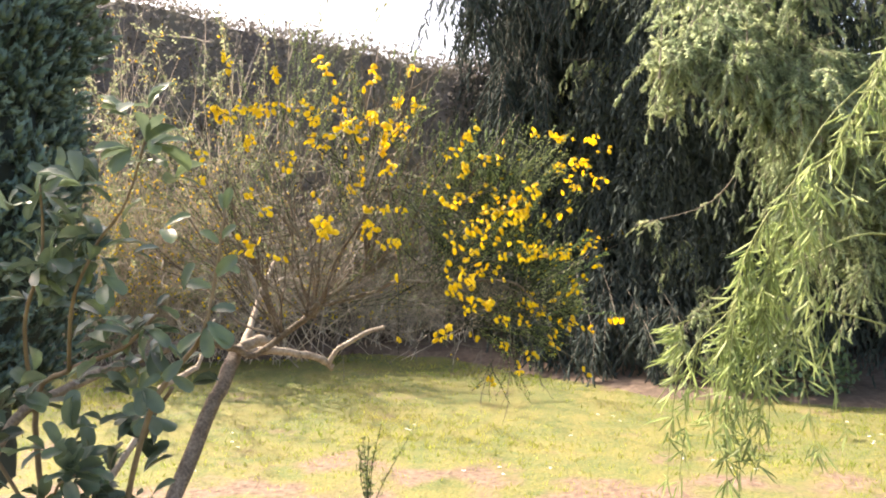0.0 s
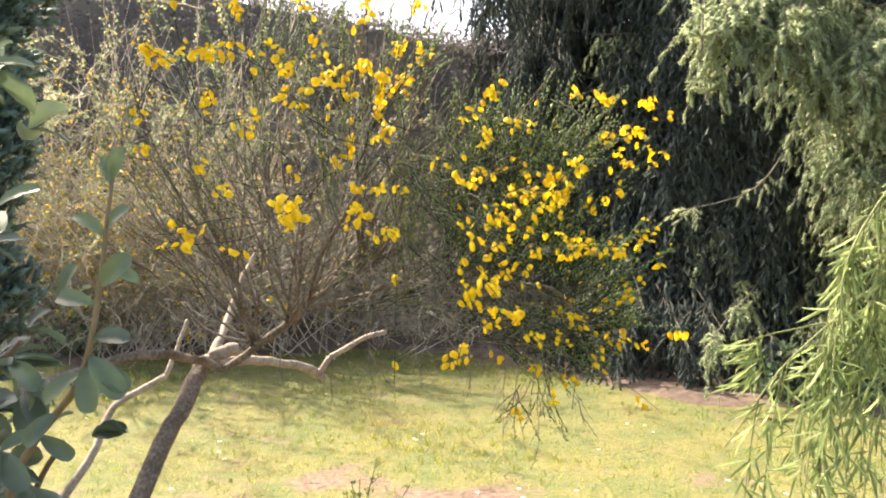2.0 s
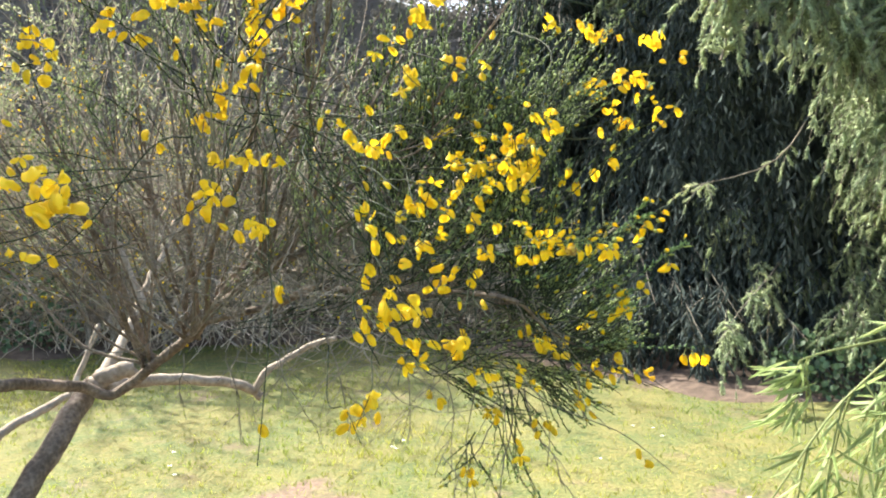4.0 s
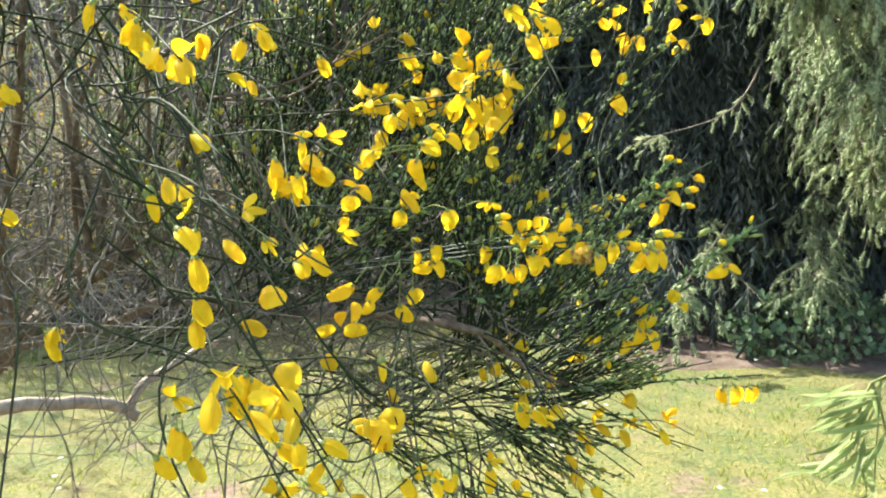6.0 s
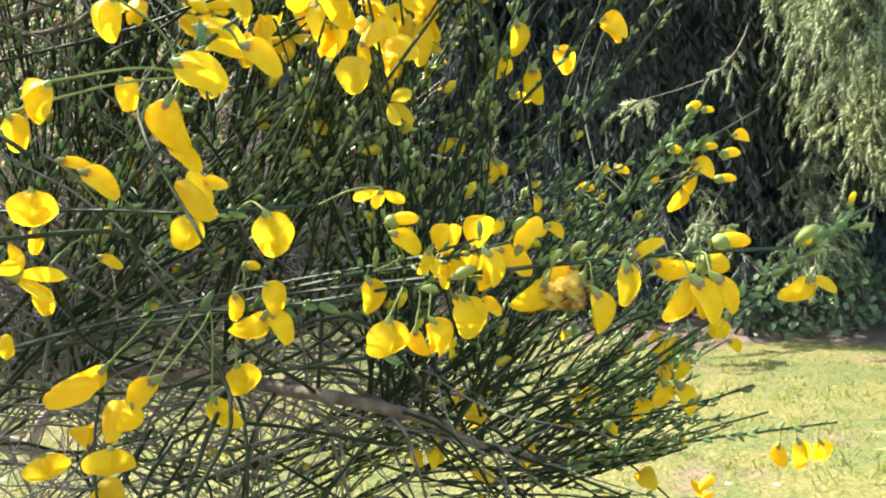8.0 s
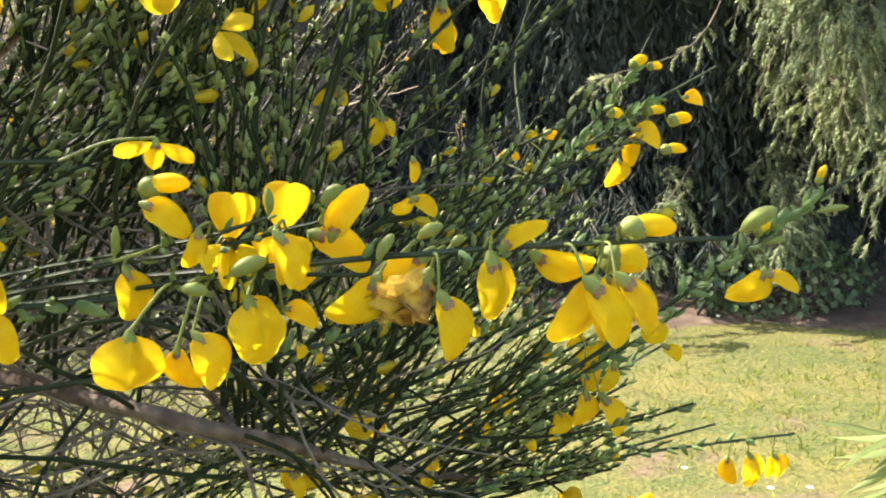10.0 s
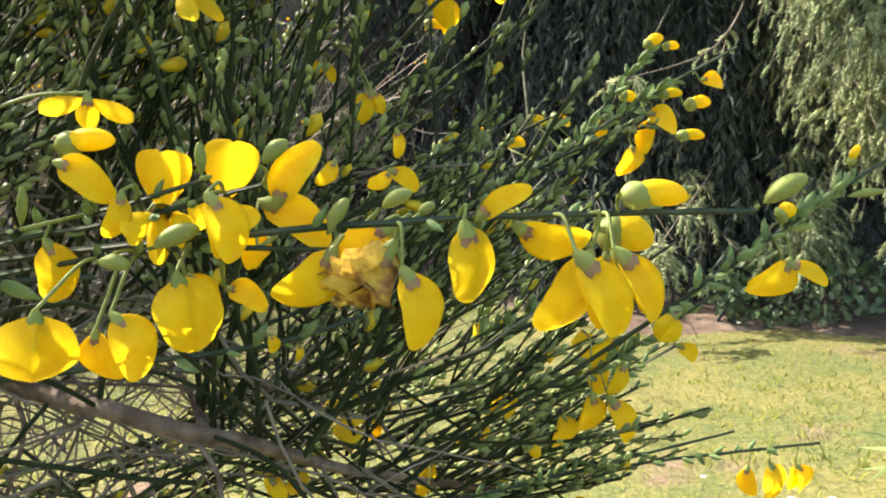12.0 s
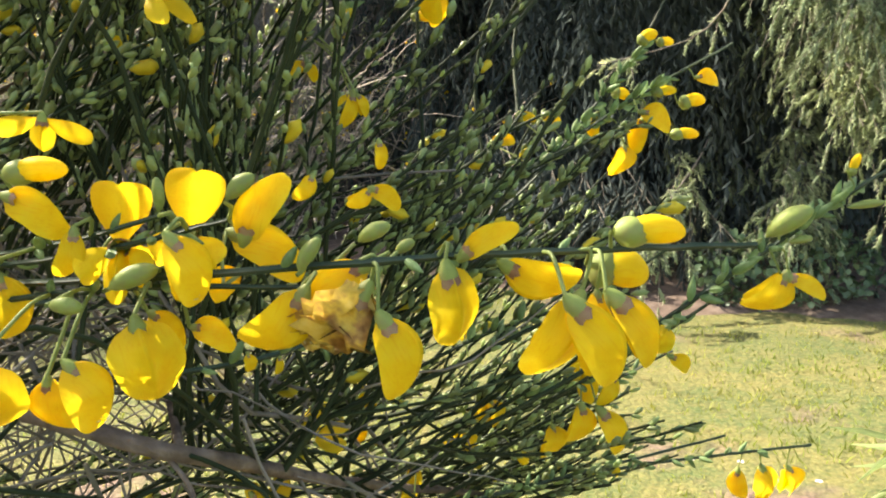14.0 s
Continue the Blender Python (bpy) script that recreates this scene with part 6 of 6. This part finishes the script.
def hedge():
    g = np.random.default_rng(21)
    ob = thing("hedge", (0, 9.8, 0), "tall brownish clipped hedge behind the garden", "hedge")
    n = 80000
    x = g.uniform(-10.0, 9.0, n)
    top = hedge_top(x) + np.array([noise.noise((a * 3, 1, 4)) * 0.10 for a in x])
    face = g.random(n) < 0.75
    z = np.where(face, g.uniform(0.05, 1, n) * top, top + g.normal(0, 0.06, n))
    y = np.where(face, -0.45 + g.normal(0, 0.14, n), g.uniform(-0.45, 0.5, n))
    P = np.stack([x, y, z], 1)
    X = any_way(n, g) + np.array([0, -0.3, 0.5])
    V1, F1 = scatter(SMALL_V, SMALL_F, P, X, any_way(n, g), g.uniform(0.030, 0.060, n))
    part("foliage", mesh_of("foliage", V1, F1, M_hedge), ob, "dull brown and olive hedge leaves", "stuff")
    stems = []
    for a in np.linspace(-10, 9, 90):
        b = np.array([a + g.normal(0, 0.1), g.normal(0, 0.1), 0])
        stems.append(spline([b, b + (g.normal(0, 0.1), g.normal(0, 0.1), 1.6), b + (g.normal(0, 0.2), g.normal(0, 0.2), 3.1)], 8))
    V, F = tubes(np.array(stems), np.tile(np.linspace(0.025, 0.006, 8), (len(stems), 1)), 6)
    part("stemwork", mesh_of("stemwork", V, F, M_bark), ob, "", "stuff")
    # the dense inside, which lets no light through
    xs = np.linspace(-10.2, 9.2, 60)
    rows = []
    for yy, zz in ((-0.25, 0.0), (-0.25, 1.0), (0.25, 1.0), (0.25, 0.0)):
        rows.append(np.stack([xs, np.full_like(xs, yy) + np.array([noise.noise((a * 2, yy, zz)) * 0.08 for a in xs]), zz * (hedge_top(xs) - 0.06)], 1))
    a = np.concatenate([np.arange(59) + r * 60 for r in range(3)])
    part("core", mesh_of("core", np.vstack(rows), np.stack([a, a + 1, a + 61, a + 60], 1), M_hedge), ob, "dense dark inside of the hedge")


hedge()


def back_broom(at, width, height, seed, count, bloom):
    """An older broom behind: a thicket of dry upright twigs with pale leaves and blossom."""
    g = np.random.default_rng(seed)
    ob = thing("broom_thicket", (*at, 0), "sunlit thicket of dry broom twigs with scattered yellow blossom", "shrub", "broom thickets")
    lines, P, X, FP = [], [], [], []
    for _ in range(count):
        b = np.array([g.normal(0, width * 0.25), g.normal(0, 0.25), 0.02])
        d = unit(np.array([g.normal(0, 0.75), g.normal(0, 0.45), 1]))
        ln = height * g.uniform(0.45, 1.05)
        s = np.linspace(0, 1, 9)[:, None]
        line = b + d * ln * s + np.cumsum(g.normal(0, 0.034, (9, 3)), 0)
        lines.append(line)
        for _ in range(5):
            k = g.integers(2, 8)
            dd = unit(d + g.normal(0, 0.9, 3))
            q = line[k] + dd * g.uniform(0.2, 0.75) * s + np.cumsum(g.normal(0, 0.016, (9, 3)), 0)
            lines.append(q)
            m = 7 + int(19 * line[k, 2])
            P.append(q[g.integers(2, 9, m)] + g.normal(0, 0.018, (m, 3)))
            X.append(unit(dd + g.normal(0, 0.7, (m, 3))))
            if g.random() < bloom:
                FP.append(q[g.integers(4, 9, 3)] + g.normal(0, 0.02, (3, 3)))
    # old fallen-over twigs that cross one another low down
    for _ in range(count):
        q = [np.array([g.normal(0, width * 0.35), g.normal(-0.25, 0.3), g.uniform(0.25, 1.35)])]
        d = unit(np.array([g.normal(0, 1), g.normal(0, 0.5), g.normal(0.1, 0.35)]))
        for _ in range(8):
            d = unit(d + g.normal(0, 0.22, 3) + np.array([0, 0, -0.05]))
            q.append(q[-1] + d * 0.075)
        lines.append(np.array(q))
    lines = np.array(lines)
    rad = np.tile(np.linspace(0.0034, 0.0015, 9), (len(lines), 1)) * g.uniform(0.7, 1.6, (len(lines), 1))
    V, F = tubes(lines, rad, 4)
    part("brushwood", mesh_of("brushwood", V, F, M_dry), ob, "pale tan dry twigs", "stuff")
    P, X = np.vstack(P), np.vstack(X)
    V, F = scatter(SMALL_V, SMALL_F, P, X, any_way(len(P), g), g.uniform(0.015, 0.034, len(P)))
    part("foliage", mesh_of("foliage", V, F, M_back_leaf), ob, "small pale green leaves", "stuff")
    FP = np.vstack(FP)
    size = g.uniform(0.022, 0.034, (len(FP), 1)) * np.array([1, 2.0, 1.2])
    V, F = scatter(BUD_V, BUD_F, FP, any_way(len(FP), g) + np.array([0.3, -0.4, -0.2]), any_way(len(FP), g), size)
    part("blossom", mesh_of("blossom", V, F, M_petal_far), ob, "small yellow blossoms", "stuff")


back_broom((-2.9, 7.7), 2.8, 3.1, 31, 300, 0.75)
back_broom((-4.9, 7.8), 2.8, 3.0, 32, 170, 0.5)
back_broom((-0.9, 8.8), 2.4, 1.7, 33, 130, 0.3)


# ---- laurel in the foreground ----
def laurel_leaf():
    v, f = petal(1.0, 0.24, 14, -34, -0.35, 9, 5, 0.0, 0.9)
    v[:, 2] += 0.012 * np.sin(v[:, 0] * 19) * np.abs(v[:, 1]) * 6
    return v, f


def laurel():
    tv, tf = laurel_leaf()
    g = np.random.default_rng(41)
    ob = thing("laurel_bush", (-0.87, 1.75, 0), "leafy evergreen bush with dark glossy oval leaves", "shrub")
    off = np.array([0.87, -1.75, 0])
    stems = [
        ([(-0.70, 1.50, -0.02), (-0.66, 1.48, 0.45), (-0.60, 1.45, 0.82), (-0.56, 1.45, 0.95), (-0.51, 1.42, 1.02)], 0.013),
        ([(-0.74, 1.46, -0.02), (-0.73, 1.44, 0.6), (-0.74, 1.40, 0.98), (-0.66, 1.36, 1.06), (-0.56, 1.33, 1.10), (-0.49, 1.30, 1.16)], 0.011),
        ([(-0.73, 1.44, 0.55), (-0.64, 1.40, 0.78), (-0.61, 1.40, 0.85)], 0.006),
        ([(-0.73, 1.44, 0.50), (-0.67, 1.38, 0.74), (-0.63, 1.36, 0.80)], 0.006),
        ([(-0.74, 1.40, 0.98), (-0.70, 1.30, 1.14), (-0.64, 1.24, 1.26), (-0.62, 1.20, 1.36)], 0.007),
        ([(-0.66, 1.36, 1.06), (-0.60, 1.25, 1.18), (-0.54, 1.20, 1.27), (-0.475, 1.15, 1.33), (-0.43, 1.12, 1.43)], 0.006),
        ([(-0.73, 1.42, 0.75), (-0.80, 1.35, 0.95), (-0.82, 1.28, 1.12)], 0.007),
        ([(-0.73, 1.42, 0.6), (-0.66, 1.30, 0.86), (-0.60, 1.25, 0.92)], 0.006),
    ]
    far = 1.2
    stems = [([(x * far, y * far, max(-0.02, 1.3 + (z - 1.3) * far)) for x, y, z in pts], r) for pts, r in stems]
    P, X, N, S = [], [], [], []
    for k, (pts, r) in enumerate(stems):
        part("stem", limb_mesh("stem", [np.array(p) + off for p in pts], r * 0.7, r * 0.3, M_laurel_stem, 22, 8, seed=k), ob)
        line = spline(pts, 30)
        for _ in range(25):
            u = int(30 * (1 - 0.6 * g.random() ** 1.3)) - 1
            tw = unit(g.normal(0, 1, 3) + np.array([0.2, 0, 0.35]))
            b = line[u] + tw * g.uniform(0.0, 0.10)
            m = g.integers(2, 5)
            P.append(np.repeat((b + off)[None], m, 0))
            X.append(unit(tw + g.normal(0, 0.65, (m, 3)) + np.array([0, 0, -0.05])))
            N.append(g.normal(0, 0.4, (m, 3)) + np.array([0, -0.2, 1]))
            S.append(g.uniform(0.038, 0.074, m))
    # a shoot with large drooping leaves that stands out from the bush
    shoot = [np.array(p) + off for p in ((-0.86, 1.80, -0.02), (-0.72, 1.66, 0.60), (-0.60, 1.56, 0.95), (-0.485, 1.50, 1.10), (-0.450, 1.48, 1.22), (-0.430, 1.47, 1.33))]
    part("stem", limb_mesh("stem", shoot, 0.0075, 0.0020, M_laurel_stem, 24, 8, seed=9), ob)
    line = spline(shoot, 60)
    big = [(37, 0.8, -0.1, -0.45, 0.074), (38, 0.75, -0.2, -0.8, 0.080), (37, 0.2, -0.3, -0.9, 0.070), (36, -0.6, -0.1, -0.5, 0.066), (40, 0.8, -0.2, 0.0, 0.062),
           (46, 0.7, -0.2, 0.6, 0.070), (44, -0.8, 0.1, 0.1, 0.060), (48, 0.6, 0.2, -0.2, 0.050), (52, -0.6, 0.0, 0.4, 0.052), (53, 0.6, -0.2, 0.5, 0.048),
           (58, -0.2, 0.1, 0.9, 0.044), (59, 0.3, -0.1, 0.9, 0.046), (31, -0.5, -0.3, -0.6, 0.062), (28, 0.7, 0.1, -0.5, 0.060), (25, -0.6, 0.0, 0.1, 0.058)]
    for i, dx, dy, dz, ln in big:
        P.append(line[i][None])
        X.append(unit(np.array([[dx, dy, dz]])))
        N.append(np.array([[0.15, -0.75, 0.6]]) + g.normal(0, 0.15, (1, 3)))
        S.append([ln * 0.84])
    P, X, N, S = np.vstack(P), np.vstack(X), np.vstack(N), np.concatenate(S)
    inside = (P[:, 0] - 0.87) + 0.53 * (P[:, 1] + 1.75) < 0.47
    P, X, N, S = P[inside], X[inside], N[inside], S[inside]
    order = np.argsort(-S + 0.5 * P[:, 1])
    P, X, N, S = P[order], X[order], N[order], S[order]
    v, f = scatter(tv, tf, P[280:], X[280:], N[280:], np.stack([S, S * 0.9, S], 1)[280:])
    part("foliage", mesh_of("foliage", v, f, M_laurel), ob, "dull green oval leaves", "stuff")
    for k in range(min(280, len(P))):
        v, f = scatter(tv, tf, P[k:k + 1], X[k:k + 1], N[k:k + 1], np.array([[S[k], S[k] * 0.9, S[k]]]))
        part("leaf", mesh_of("leaf", v, f, M_laurel), ob)


laurel()


# ---- bamboo ----
def bamboo():
    g = np.random.default_rng(51)
    ob = thing("bamboo", (1.75, 2.55, 0), "arching bamboo with hanging narrow light-green leaves", "bamboo")
    off = np.array([-1.75, -2.55, 0])
    culms = [
        [(1.90, 2.60, -0.02), (1.80, 2.58, 1.30), (1.50, 2.52, 1.86), (1.22, 2.46, 1.76), (1.00, 2.44, 1.56), (0.89, 2.43, 1.28), (0.85, 2.43, 1.00)],
        [(1.80, 2.50, -0.02), (1.62, 2.50, 0.95), (1.25, 2.48, 1.26), (0.95, 2.47, 1.18), (0.70, 2.47, 0.98), (0.54, 2.46, 0.76)],
        [(1.95, 2.70, -0.02), (1.90, 2.60, 1.60), (1.65, 2.50, 2.10), (1.40, 2.46, 2.05), (1.22, 2.44, 1.86), (1.10, 2.42, 1.60)],
        [(1.92, 2.70, -0.02), (1.78, 2.68, 0.75), (1.30, 2.67, 0.98), (0.97, 2.64, 1.04), (0.72, 2.62, 1.005), (0.650, 2.60, 0.990)],
        [(1.85, 2.62, -0.02), (1.66, 2.58, 1.00), (1.30, 2.52, 1.50), (1.02, 2.48, 1.48), (0.82, 2.46, 1.24), (0.76, 2.45, 0.96), (0.75, 2.45, 0.72)],
    ]
    P, X, N, S, lines = [], [], [], [], []
    for k, pts in enumerate(culms):
        part("culm", limb_mesh("culm", [np.array(p) + off for p in pts], 0.0045, 0.0015, M_bamboo_stem, 30, 7, 0.03, seed=k), ob)
        line = spline(pts, 60)
        for _ in range((17, 8, 11, 4, 17)[k]):
            b = line[g.integers((40, 36, 42, 53, 36)[k], 60)]
            ln = g.uniform(0.15, 0.45) * (0.4 if k == 3 else 1)
            d = np.array([g.normal(-0.02, 0.22), g.normal(0, 0.2), -0.6])
            s = np.linspace(0, 1, 8)[:, None]
            q = b + d * ln * s + np.array([0, 0, -1]) * ln * 0.6 * s**2
            lines.append(q + off)
            m = int(ln * 90)
            i = g.integers(1, 8, m)
            P.append(q[i] + off + g.normal(0, 0.008, (m, 3)))
            X.append(unit(np.stack([g.normal(-0.1, 0.55, m), g.normal(0, 0.5, m), g.uniform(-1.7, -0.1, m)], 1) + (np.array([-0.9, -0.1, 0.25]) if k == 3 else 0)))
            N.append(any_way(m, g))
            S.append(g.uniform(0.045, 0.095, m) * (1.10 if k == 3 else 1))
    V, F = tubes(np.array(lines), np.tile(np.linspace(0.0022, 0.0009, 8), (len(lines), 1)), 5)
    part("branchwork", mesh_of("branchwork", V, F, M_bamboo_stem), ob, "thin hanging branchlets", "stuff")
    P, X, N, S = np.vstack(P), np.vstack(X), np.vstack(N), np.concatenate(S)
    V, F = scatter(LEAF_V, LEAF_F, P, X, N, np.stack([S, S * 0.125, S * 0.6], 1))
    part("foliage", mesh_of("foliage", V, F, M_bamboo), ob, "narrow pointed light-green leaves", "stuff")


bamboo()


# ---- ivy at the foot of the spruce ----
def ivy(at, size, seed, n):
    g = np.random.default_rng(seed)
    ob = thing("ivy_bush", (*at, 0), "low shiny ivy at the foot of the trees", "ivy", "ivy")
    P = any_way(n, g) * g.uniform(0.7, 1, (n, 1)) * np.array(size) + np.array([0, 0, size[2] * 0.8])
    P[:, 2] = np.maximum(P[:, 2], 0.03)
    V, F = scatter(LEAF_V, LEAF_F, P, any_way(n, g) + np.array([0, -0.5, -0.2]), any_way(n, g) + np.array([0, -0.8, 0.6]), np.stack([g.uniform(0.026, 0.052, n)] * 3, 1) * np.array([1, 1.15, 1]))
    part("foliage", mesh_of("foliage", V, F, M_ivy), ob, "shiny dark ivy leaves", "stuff")
    stems = []
    for _ in range(14):
        a = any_way(1, g)[0] * np.array(size) * 0.8
        stems.append(spline([(0, 0, 0), (a[0] * 0.6, a[1] * 0.6, abs(a[2]) * 0.9 + 0.05), (a[0], a[1], abs(a[2]) + size[2] * 0.6)], 7))
    V, F = tubes(np.array(stems), np.full((14, 7), 0.004), 5)
    part("stemwork", mesh_of("stemwork", V, F, M_bark), ob, "", "stuff")


ivy((2.35, 6.25), (0.55, 0.25, 0.24), 61, 1000)
ivy((-4.0, 7.3), (1.0, 0.3, 0.4), 62, 1200)
